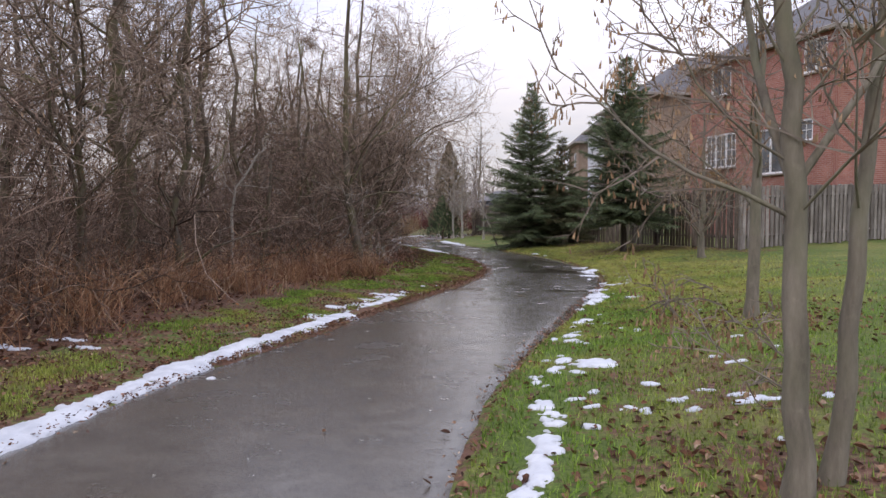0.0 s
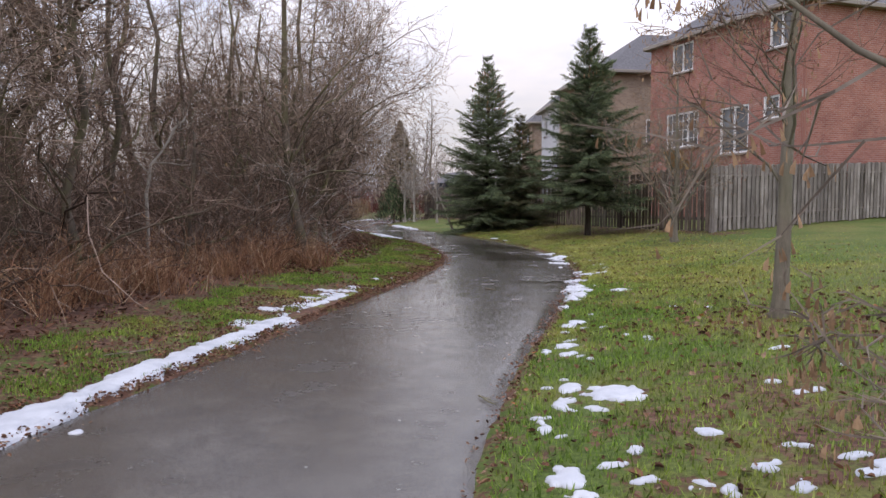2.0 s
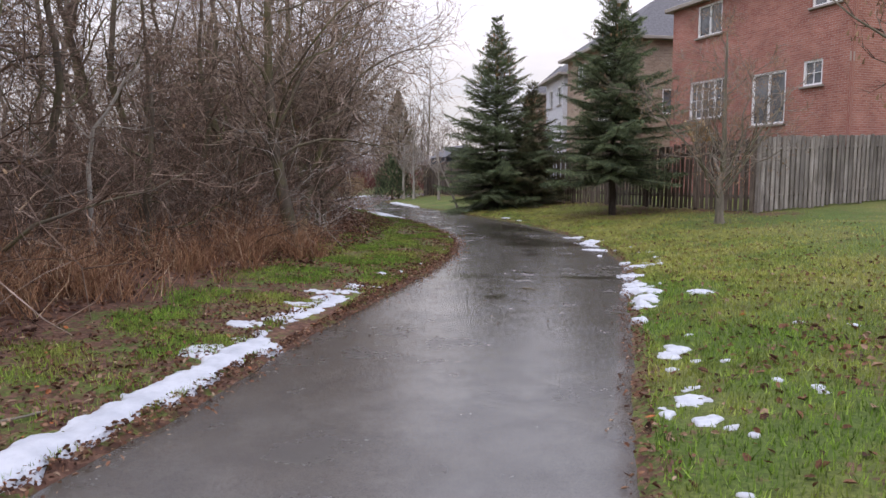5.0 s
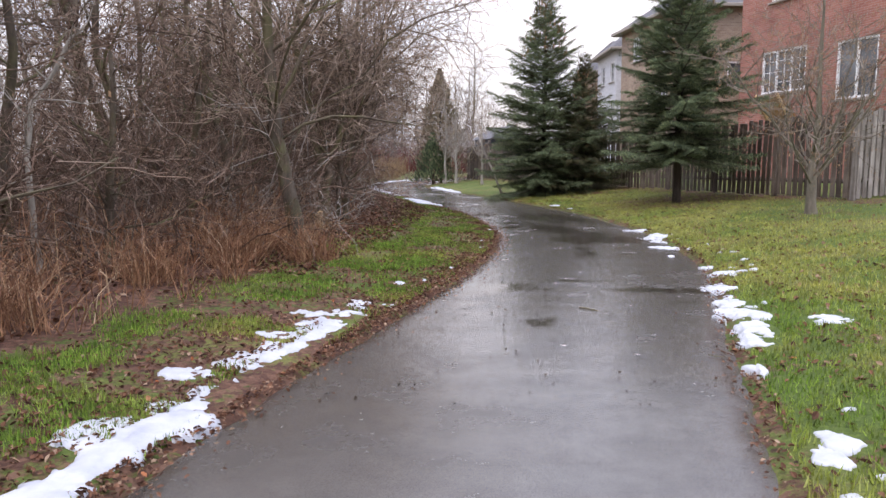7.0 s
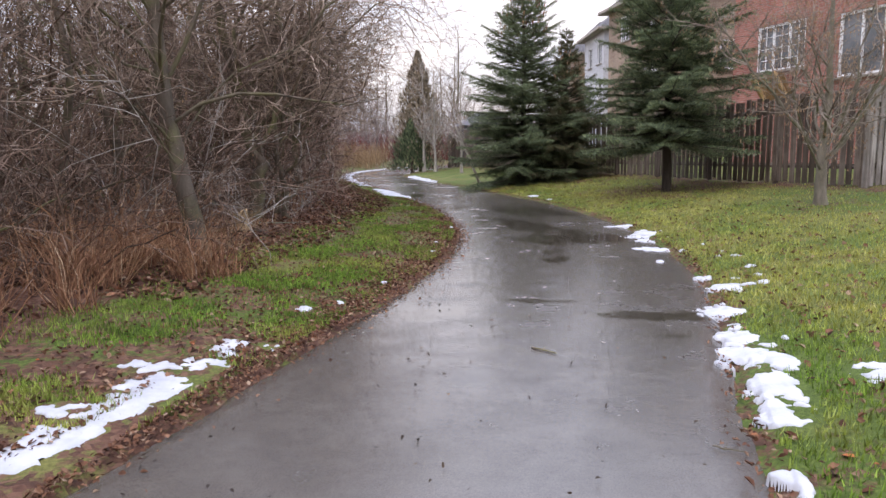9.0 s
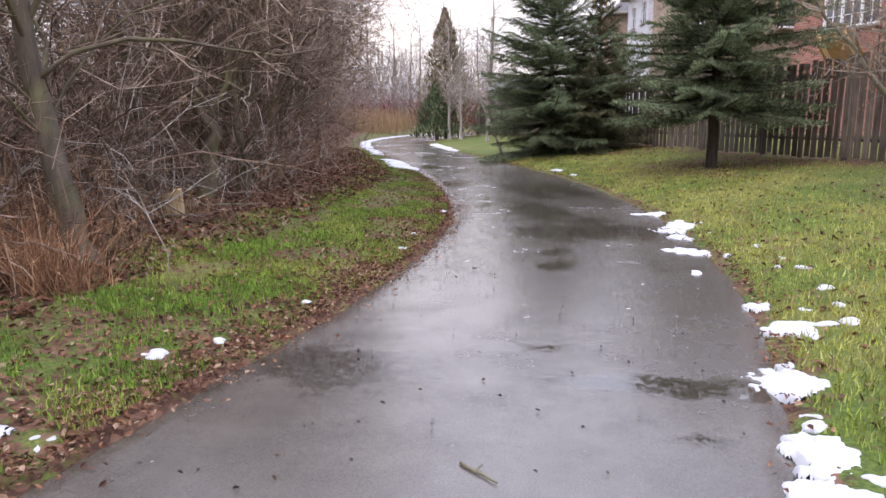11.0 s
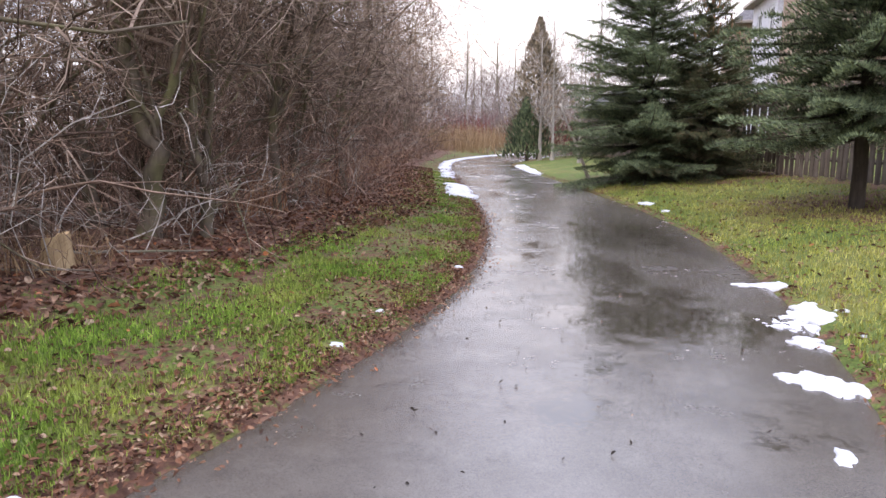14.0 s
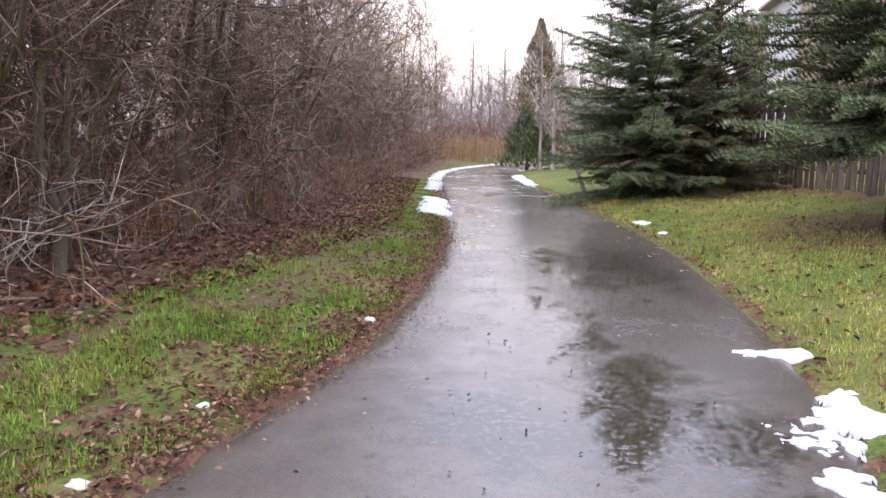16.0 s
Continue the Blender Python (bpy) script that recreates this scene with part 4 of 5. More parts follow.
brush_field("tall reddish-brown weed stems at the thicket foot", 520, clumps(edge_region(3, 17.4, -0.4, 1.2), 0.8, 0.0), 1.05, 0.0055, 61, 4, 0.4, REED)
brush_field("dense brown undergrowth behind the first shrubs", 2500, edge_region(1, 44, 0.5, 6.5), 2.7, 0.0065, 53, 6, 0.5, None, 0.36)
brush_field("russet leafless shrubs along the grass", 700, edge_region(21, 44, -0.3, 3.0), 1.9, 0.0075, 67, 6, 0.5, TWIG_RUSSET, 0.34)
brush_field("dense brown tangle of vines and canes", 900, edge_region(5, 20, 0.7, 5.0), 3.3, 0.0068, 68, 6, 0.6, None, 0.42)
brush_field("tall brown thicket behind the tangle", 280, lambda r: (r.uniform(-14, -7), r.uniform(8, 26)), 5.2, 0.012, 71, 8, 0.4, None, 0.3)
brush_field("long pale drooping canes at the thicket edge", 100, edge_region(15.5, 27, -0.2, 1.2), 2.6, 0.008, 69, 8, 0.7, TWIG_SILVER, 0.42)
brush_field("pale crooked stems among the brush", 110, edge_region(6, 40, 0.2, 3.0), 2.3, 0.013, 60, 7, 0.55, TWIG_PALE, 0.4)
brush_field("tall brown brush deep in the thicket", 1100, edge_region(0, 54, 4, 15), 4.9, 0.012, 54, 7, 0.42, None, 0.3)
brush_field("leafless brown shrubs along the far bend", 600, edge_region(34, 64, 0.0, 6), 3.6, 0.013, 58, 6)
stalk_field("red_brush", "red-stemmed shrubs at the far bend", TWIG_RED, 2400, lambda r: (r.uniform(-12, 3), r.uniform(64, 69)), 2.5, 0.012, 55, 0.25)
stalk_field("reeds", "tan reeds beside the far bend", REED_TAN, 4000, lambda r: (r.uniform(-16, -5.5), r.uniform(52, 63)), 1.5, 0.009, 56, 0.25)
far_rng = random.Random(606)
for k in range(26):
    x, y = -27 + 27 * ((k * 0.618) % 1), far_rng.uniform(69, 100)
    place(copy_thing(light_tree, Matrix()), x, y, far_rng.uniform(0, 360), far_rng.uniform(0.8, 1.25))
for x, y, sc in ((-12.21, 36, 0.8), (-7.73, 37, 0.6), (-10.50, 43, 0.7), (-13.60, 49, 0.75), (-16.18, 24, 1.0), (-17.47, 34, 0.9), (-15.60, 44, 0.8), (-13.70, 55, 0.75), (-18.60, 54, 0.8), (-16.44, 62, 0.8), (-12.70, 60, 0.65), (-23.44, 62, 0.9), (-16.72, 16, 1.1), (-21.67, 28, 1.1)):
    place(copy_thing(light_tree, Matrix()), x, y, far_rng.uniform(0, 360), sc)
brush_field("fine grey-brown crowns behind the far bend", 380, lambda r: (r.uniform(-24, 0), r.uniform(61, 72)), 6.2, 0.017, 70, 12, 0.3, TWIG_HAZED, 0.25)
brush_field("grey-brown leafless woods beyond the bend", 560, lambda r: (r.uniform(-36, 5), r.uniform(72, 105)), 8.0, 0.03, 57, 9, 0.22, TWIG_HAZED)
brush_field("grey-brown undergrowth beyond the bend", 600, lambda r: (r.uniform(-28, 3), r.uniform(68, 82)), 3.5, 0.022, 59, 4, 0.4, TWIG_HAZED)


# ---------------------------------------------------------------- evergreens
def spruce(name, seed, height, radius, bare, whorls, material, label, per=8, cones=0):
    rng = random.Random(seed)
    root = new(name)
    t = Tubes()
    pts = [Vector((rng.gauss(0, 0.01), rng.gauss(0, 0.01), height * i / 10)) for i in range(11)]
    t.tube(pts, taper(0.022 * height * 0.75, 0.008, 10), 10)
    w, v, f = Tubes(), [], []

    def spray(p, d, length, droop):
        """A flat frond of needles round a twig."""
        d = d.normalized()
        s = d.cross(Vector((0, 0, 1)))
        s = s.normalized() if s.length > 0.05 else Vector((1, 0, 0))
        up = s.cross(d)
        n = max(4, int(length / 0.05))
        for i in range(n):
            q = p + d * (length * (i + 0.3) / n) - Vector((0, 0, droop * (i / n) ** 2))
            for sg in (-1, 1, 0):
                ln = rng.uniform(0.055, 0.1)
                wv = (s * sg * rng.uniform(0.6, 1) + up * (rng.uniform(-0.2, 0.5) if sg else 1) + d * rng.uniform(0.5, 1.0)).normalized() * ln
                b = d * 0.015
                o = len(v)
                v.extend((q - b, q + b, q + wv))
                f.append((o, o + 1, o + 2))

    for k in range(whorls):
        g = k / (whorls - 1)
        z = bare + (height * 0.985 - bare) * g ** 0.92
        reach = radius * (1 - g) ** 0.82 * (1.0 if g > 0.1 else 0.9)
        n = max(3, int(round(per * (1 - 0.5 * g)))) + (2 if g < 0.45 else 0)
        a0 = rng.uniform(0, 6.28)
        for j in range(n):
            a = a0 + 6.283 * (j + rng.uniform(-0.3, 0.3)) / n
            ln = max(0.16, reach * rng.uniform(0.5, 1.22))
            tilt = -0.28 + 0.95 * g + rng.gauss(0, 0.08)
            d = Vector((math.cos(a), math.sin(a), tilt)).normalized()
            bp = wander(rng, Vector((0, 0, z + rng.gauss(0, 0.06))), d, ln, 5, 0.03, 0.05)
            w.tube(bp, taper(0.012 + 0.008 * ln, 0.004, 5), 4)
            m = max(3, int(ln / 0.075))
            for i in range(m):
                h = 0.12 + 0.88 * (i + rng.random() * 0.5) / m
                p2, d2 = along(bp, min(h, 0.995))
                for sg in (-1, 1):
                    sd = d2.cross(Vector((0, 0, 1))).normalized() * sg
                    l2 = min(0.55, 0.12 + 0.42 * ln * (1 - h) + 0.08) * rng.uniform(0.6, 1.1)
                    spray(p2, d2 * 0.75 + sd * rng.uniform(0.6, 1.0) + Vector((0, 0, rng.uniform(-0.3, 0.1))), l2, 0.12 * l2 * 2)
            spray(bp[-2], bp[-1] - bp[-2], 0.16 + 0.1 * rng.random(), 0)
    c = Tubes()
    for _ in range(cones):
        g = rng.uniform(0.62, 0.93)
        a, q = rng.uniform(0, 6.283), radius * (1 - g) ** 0.82 * rng.uniform(0.3, 0.95)
        p = Vector((math.cos(a) * q, math.sin(a) * q, bare + (height - bare) * g + q * 0.3))
        ln = rng.uniform(0.08, 0.14)
        c.tube([p, p - Vector((0, 0, ln * 0.35)), p - Vector((0, 0, ln))], [0.012, 0.022, 0.008], 5)
    if cones:
        tagged(c.mesh("cones", SEED, root, "hanging brown cones"), kind="stuff")
    t.mesh("trunk", BARK_SPRUCE, root, smooth=True)
    tagged(w.mesh("boughwork", BARK_SPRUCE, root), kind="stuff")
    tagged(link_mesh("crown", v, f, material, root), kind="stuff")
    tagged(root, label, "spruce tree", "evergreens along the fence")
    return root


s1 = spruce("spruce_tree", 61, 7.2, 2.5, 0.35, 27, NEEDLE, "tall dark green spruce with branches down to the grass", 12, 170)
place(s1, 2.65, 32.2)
s2 = spruce("spruce_tree", 62, 6.8, 2.2, 1.3, 25, NEEDLE, "dark green spruce with a short bare lower trunk", 12, 40)
place(s2, 5.6, 25.95)
s3 = spruce("spruce_tree", 63, 4.6, 1.8, 0.4, 19, NEEDLE_DULL, "smaller dull green spruce with browning tips", 10, 60)
place(s3, 4.0, 32.1)


def cedar(name, height, radius, material, fronds, label):
    rng = random.Random(64)
    root = new(name)
    t = Tubes()
    t.tube([Vector((0, 0, height * i / 6)) for i in range(7)], taper(0.09, 0.01, 6), 8)
    v, f = [], []
    for _ in range(fronds):
        g = rng.random() ** 0.8
        z = 0.15 + (height - 0.15) * g
        r = radius * (1 - g) ** 0.9 * (0.55 + 0.45 * rng.random()) * (1 + 0.18 * math.sin(z * 5 + rng.random()))
        a = rng.uniform(0, 6.283)
        p = Vector((math.cos(a) * r, math.sin(a) * r, z))
        up = Vector((math.cos(a) * 0.5, math.sin(a) * 0.5, 1)).normalized() * rng.uniform(0.12, 0.28)
        s = Vector((-math.sin(a), math.cos(a), rng.gauss(0, 0.3))) * rng.uniform(0.03, 0.07)
        o = len(v)
        v += [p, p + up * 0.5 + s, p + up + s * 0.2, p + up * 0.6 - s]
        f += [(o, o + 1, o + 2), (o, o + 2, o + 3)]
    t.mesh("trunk", BARK_SPRUCE, root)
    link_mesh("crown", v, f, material, root)
    return tagged(root, label, name.replace("_", " "), "evergreens along the fence")


place(cedar("cedar_tree", 6.3, 2.3, CEDAR, 4500, "tall browning cedar beside the bend"), -2.0, 47.0)
place(cedar("evergreen_shrub", 2.7, 1.5, NEEDLE, 3500, "dense dark green shrub below the cedar"), -2.35, 45.9)
w1 = bare_tree("small_tree", 65, [(0, 0, 0), (0.0, 0, 1.2), (0.05, 0, 2.4), (0, 0, 5.2)], 0.085, 0.015, 16, 1.6, BARK_PALE, TWIG_SILVER, (5, 5), 0.3, 40, 0.08, seeds=0.5, twig_r=0.008)
place(w1, -1.6, 44.7)
tagged(w1, "pale leafless ornamental tree in front of the cedar", "tree", "pale trees by the bend")
place(copy_thing(w1, Matrix()), -1.0, 44.1, 130, 0.95)
place(copy_thing(w1, Matrix()), 0.4, 40.6, 250, 0.8)
lean_pole = bare_tree("leaning_stem", 66, [(0, 0, 0), (-0.25, 0, 0.7), (-0.6, 0, 1.5), (-0.85, 0, 2.1)], 0.05, 0.025, 4, 0.5, BARK_PALE, TWIG_PALE, (2, 2), 0.6, 40, 0.05)
place(lean_pole, 1.2, 33.6)
tagged(lean_pole, "pale cut tree stem leaning over the grass", "tree stem")


# ---------------------------------------------------------------- houses
def house_frame(ox, oy, lean=-0.342):
    """Pose at a house's near corner: local x runs along its back wall, local y into the house, z up."""
    u = Vector((lean, math.sqrt(1 - lean * lean), 0))
    n = Vector((u.y, -u.x, 0))
    return Matrix(((u.x, n.x, 0, ox), (u.y, n.y, 0, oy), (0, 0, 1, 0), (0, 0, 0, 1)))


def wall_mesh(name, length, z0, z1, holes, material, parent, place_m, thick=0.25):
    """A wall along local x, from y=0 to thick, with rectangular holes (x0, x1, z0, z1) cut right through, and brick-sized UVs."""
    xs = sorted({0, length, *[h[0] for h in holes], *[h[1] for h in holes]})
    zs = sorted({z0, z1, *[h[2] for h in holes], *[h[3] for h in holes]})
    bm = bmesh.new()
    uv = bm.loops.layers.uv.new("UVMap")

    def quad(pts, uvs):
        face = bm.faces.new([bm.verts.new(p) for p in pts])
        for lp, c in zip(face.loops, uvs):
            lp[uv].uv = c
    for a, b in zip(xs, xs[1:]):
        for c, d in zip(zs, zs[1:]):
            mx, mz = (a + b) / 2, (c + d) / 2
            if any(h[0] < mx < h[1] and h[2] < mz < h[3] for h in holes):
                continue
            for y in (0, thick):
                quad([(a, y, c), (b, y, c), (b, y, d), (a, y, d)], [(a, c), (b, c), (b, d), (a, d)])
    for a, b, c, d in [*holes, (0, length, z0, z1)]:
        for p, q in (((a, c), (b, c)), ((b, c), (b, d)), ((b, d), (a, d)), ((a, d), (a, c))):
            quad([(p[0], 0, p[1]), (q[0], 0, q[1]), (q[0], thick, q[1]), (p[0], thick, p[1])], [(0, 0), (0.3, 0), (0.3, 0.25), (0, 0.25)])
    ob = part(name, bm, material, parent)
    ob.matrix_basis = place_m
    return ob


def window(parent, x0, x1, z0, z1, cols, rows, place_m, sill=True):
    """Frame, sill, mullions, glazing bars and panes, set into a hole of the wall."""
    w, h, y, t = x1 - x0, z1 - z0, 0.08, 0.075
    bm = bmesh.new()
    loops = []
    for yy in (y - 0.05, y + 0.05):
        for e in (0.0, t):
            loops.append([bm.verts.new(p) for p in ((x0 + e, yy, z0 + e), (x1 - e, yy, z0 + e), (x1 - e, yy, z1 - e), (x0 + e, yy, z1 - e))])
    for a, b in ((0, 1), (2, 3), (0, 2), (1, 3)):
        for k in range(4):
            bm.faces.new((loops[a][k], loops[a][(k + 1) % 4], loops[b][(k + 1) % 4], loops[b][k]))
    win = part("window", bm, WHITE_PAINT, parent, "white framed window")
    win.matrix_basis = place_m
    for k in range(1, cols):
        part("mullion", box_bm((0.07, 0.09, h - 0.15), (x0 + w * k / cols, y, (z0 + z1) / 2)), WHITE_PAINT, win)
    if rows:
        for k in range(cols):
            a, b = x0 + w * k / cols, x0 + w * (k + 1) / cols
            part("glazing_bar", box_bm((0.022, 0.03, h - 0.16), ((a + b) / 2, y - 0.01, (z0 + z1) / 2)), WHITE_PAINT, win)
            for r in range(1, rows):
                part("glazing_bar", box_bm((b - a - 0.1, 0.026, 0.022), ((a + b) / 2, y - 0.012, z0 + h * r / rows)), WHITE_PAINT, win)
    for k in range(cols):
        a, b = x0 + w * k / cols, x0 + w * (k + 1) / cols
        part("pane", box_bm((b - a - 0.06, 0.012, h - 0.14), ((a + b) / 2, y + 0.02, (z0 + z1) / 2)), GLASS, win)
    if sill:
        part("sill", box_bm((w + 0.16, 0.16, 0.07), ((x0 + x1) / 2, -0.03, z0 - 0.037), 0.01), SOFFIT, win, "pale stone sill")
    return win


def hip_roof(parent, length, depth, eave, rise, over, place_m):
    bm = bmesh.new()
    a, b, c, d = [bm.verts.new(p) for p in ((-over, -over, eave), (length + over, -over, eave), (length + over, depth + over, eave), (-over, depth + over, eave))]
    run = min(length, depth) / 2 + over
    if depth >= length:
        r1, r2 = (length / 2, run - over, eave + rise), (length / 2, depth - run + over, eave + rise)
        e, g = bm.verts.new(r1), bm.verts.new(r2)
        for face in ((a, b, e), (b, c, g, e), (c, d, g), (d, a, e, g), (d, c, b, a)):
            bm.faces.new(face)
    else:
        r1, r2 = (run - over, depth / 2, eave + rise), (length - run + over, depth / 2, eave + rise)
        e, g = bm.verts.new(r1), bm.verts.new(r2)
        for face in ((a, b, g, e), (b, c, g), (c, d, e, g), (d, a, e), (d, c, b, a)):
            bm.faces.new(face)
    ob = part("roof", bm, SHINGLE, parent, "grey shingle hip roof")
    ob.matrix_basis = place_m
    bm = bmesh.new()
    for size, at in (((length + 2 * over + 0.1, 0.1, 0.16), (length / 2, -over - 0.05, eave - 0.04)), ((0.1, depth + 2 * over, 0.16), (-over - 0.05, depth / 2, eave - 0.04)),
                     ((0.1, depth + 2 * over, 0.16), (length + over + 0.05, depth / 2, eave - 0.04))):
        add_box(bm, size, at, 0.015)
    part("gutter", bm, SOFFIT, ob, "beige eaves gutter")
    bm = box_bm((length + 2 * over, depth + 2 * over, 0.04), (length / 2, depth / 2, eave - 0.08))
    part("soffit", bm, SOFFIT, ob, "beige soffit")


def house(ox, oy, length, depth, eave, rise, wall, label, windows, side_windows=(), over=0.4, lean=-0.342):
    root = new("house")
    root.matrix_basis = house_frame(ox, oy, lean)
    ident = Matrix()
    wall_mesh("wall", length, 0.2, eave - 0.06, [w[:4] for w in windows], wall, root, ident)
    side = Matrix(((0, 1, 0, 0), (1, 0, 0, 0.25), (0, 0, 1, 0), (0, 0, 0, 1)))
    wall_mesh("wall", depth - 0.5, 0.2, eave - 0.06, [w[:4] for w in side_windows], wall, root, side)
    far = Matrix(((0, 1, 0, length - 0.25), (1, 0, 0, 0.25), (0, 0, 1, 0), (0, 0, 0, 1)))
    wall_mesh("wall", depth - 0.5, 0.2, eave - 0.06, [], wall, root, far)
    back = Matrix.Translation((0, depth - 0.25, 0))
    wall_mesh("wall", length, 0.2, eave - 0.06, [], wall, root, back)
    for w in windows:
        window(root, *w, ident)
    for w in side_windows:
        window(root, *w, side)
    hip_roof(root, length, depth, eave, rise, over, ident)
    tagged(root, label, "house", "houses behind the fence")
    return root


red = house(13.376, 27.466, 8.55, 11, 8.42, 3.2, BRICK_RED, "two-storey red brick house with white windows and hip roof",
            [(0.98, 1.75, 4.4, 5.25, 1, 2), (2.45, 4.0, 3.24, 5.1, 2, 0), (5.27, 7.38, 3.7, 5.22, 3, 4), (5.68, 7.05, 6.95, 8.2, 2, 0), (0.4, 1.53, 6.95, 8.2, 2, 0)], over=0.2)
beige = house(9.85, 41.3, 7.6, 11, 8.45, 3.0, BRICK_BEIGE, "two-storey beige brick house with grey hip roof", [(1.2, 2.4, 6.6, 7.9, 2, 3), (4.8, 6.0, 6.6, 7.9, 2, 3), (1.5, 3.0, 3.8, 5.2, 2, 3)],
              [(2.0, 3.2, 4.6, 5.9, 1, 0)], lean=-0.19)
pale = house(8.9, 53.0, 5.4, 10, 8.3, 2.6, SIDING, "pale sided house beyond the spruces", [(0.6, 1.7, 6.3, 7.6, 1, 2), (3.2, 4.3, 6.3, 7.6, 1, 2), (0.6, 1.7, 3.8, 5.2, 1, 2)], lean=-0.06)
house(8.2, 61.5, 5.0, 10, 7.9, 2.6, BRICK_BEIGE, "distant beige brick house with hip roof", [(1.2, 2.4, 5.9, 7.1, 1, 2)], lean=-0.06)
shed = new("shed")
shed.matrix_basis = house_frame(0.9, 50.2)
part("shed_wall", box_bm((3, 2.6, 2.4), (1.5, 1.3, 1.4)), DARK_PAINT, shed)
bm = bmesh.new()
pv = [bm.verts.new(p) for p in ((-0.2, -0.2, 2.6), (3.2, -0.2, 2.6), (3.2, 2.8, 2.6), (-0.2, 2.8, 2.6), (-0.2, 1.3, 3.4), (3.2, 1.3, 3.4))]
for face in ((0, 1, 5, 4), (2, 3, 4, 5), (1, 2, 5), (3, 0, 4), (3, 2, 1, 0)):
    bm.faces.new([pv[i] for i in face])
part("shed_roof", bm, SHINGLE, shed)
tagged(shed, "dark blue garden shed behind the fence", "shed")

awning = new("wooden_awning")
awning.matrix_basis = house_frame(13.376, 27.466)
tilt = Matrix.Rotation(radians(-55), 4, "X")
part("panel", box_bm((1.5, 1.0, 0.02), (6.25, -0.32, 3.12), 0, tilt), PLYWOOD, awning, "orange plywood sheet")
for x in (5.75, 6.75):
    part("rafter", box_bm((0.07, 1.25, 0.09), (x, -0.37, 3.1), 0.005, tilt), LUMBER, awning, "raw lumber rafter")
tagged(awning, "unfinished plywood awning leaning against the brick wall", "awning")


# ---------------------------------------------------------------- fence
def fence_run(a, b, material, label, seed, height, z_bias=0.0, shadowbox=True):
    """Posts, rails and boards between two points; boards follow the ground."""
    rng = random.Random(seed)
    a, b = Vector((*a, 0)), Vector((*b, 0))
    d = b - a
    ln = d.length
    d.normalize()
    n = Vector((-d.y, d.x, 0))
    rot = math.atan2(d.y, d.x)
    root = tagged(new("fence"), label, "fence", "garden fences")
    root.matrix_basis = Matrix.Translation(a)
    ground = lambda s: gz(*(a + d * s).xy)
    k = int(ln / 2.4) + 1
    bm = bmesh.new()
    add_box(bm, (0.1, 0.1, height + 0.12), (0, 0, (height + 0.12) / 2), 0.012)
    post_me = bpy.data.meshes.new("post")
    bm.to_mesh(post_me)
    bm.free()
    post_me.materials.append(material)
    for i in range(k + 1):
        s = min(ln, i * ln / k)
        o = new("post", post_me)
        o.parent = root
        o.matrix_basis = Matrix.LocRotScale(d * s + Vector((0, 0, ground(s) - 0.05)), Euler((0, 0, rot)), None)
    for i in range(k):
        s0, s1 = i * ln / k, (i + 1) * ln / k
        for f in (0.22, 0.86):
            p, q = d * s0 + Vector((0, 0, ground(s0) + height * f)), d * s1 + Vector((0, 0, ground(s1) + height * f))
            t = Tubes()
            t.tube([p, q], [0.05, 0.05], 4)
            t.mesh("rail", material, root)
    meshes = []
    for i in range(5):
        bm = bmesh.new()
        h = height + rng.uniform(-0.03, 0.04)
        add_box(bm, (0.138, 0.018, h), (0, 0, h / 2), 0.004)
        for v in bm.verts:
            if v.co.z > h * 0.9:
                v.co.x += rng.uniform(-0.008, 0.008)
        me = bpy.data.meshes.new("board")
        bm.to_mesh(me)
        bm.free()
        me.materials.append(material)
        meshes.append(me)
    s, i = 0.08, 0
    while s < ln - 0.05:
        o = new("board", rng.choice(meshes))
        o.parent = root
        side = 0.062 if (i % 2 or not shadowbox) else -0.062
        p = d * s + n * side + Vector((0, 0, ground(s) + 0.04 + rng.gauss(0, 0.012)))
        o.matrix_basis = Matrix.LocRotScale(p, Euler((rng.gauss(0, 0.006), rng.gauss(0, 0.01), rot + rng.gauss(0, 0.02))), None)
        s += 0.102 if shadowbox else 0.165 + rng.random() * 0.035
        i += 1
    return root


fence_run((8.62, 23.05), (22.7, 31.0), FENCE_LIGHT, "weathered grey board fence across the lawn", 71, 1.9)
fence_run((8.6, 23.12), (-0.5, 48.9), FENCE_DARK, "dark weathered brown board fence behind the spruces", 72, 1.85, shadowbox=False)


# ---------------------------------------------------------------- snow
def clump(faces, verts, name, root):
    used = sorted({c for face in faces for c in face})
    index = {c: i for i, c in enumerate(used)}
    return link_mesh(name, [verts[c] for c in used], [tuple(index[c] for c in face) for face in faces], SNOW, root, smooth=True)


def split_snow(verts, faces, root, least):
    """One part for each clump of snow that hangs together, and one for the loose crumbs."""
    link = list(range(len(verts)))

    def top(k):
        while link[k] != k:
            link[k] = link[link[k]]
            k = link[k]
        return k
    for face in faces:
        for c in face[1:]:
            link[top(c)] = top(face[0])
    groups = collections.defaultdict(list)
    for face in faces:
        groups[top(face[0])].append(face)
    crumbs = []
    for members in groups.values():
        if len(members) < least:
            crumbs += members
        else:
            clump(members, verts, "snow_clump", root)
    if crumbs:
        tagged(clump(crumbs, verts, "snow_crumbs", root), kind="stuff")


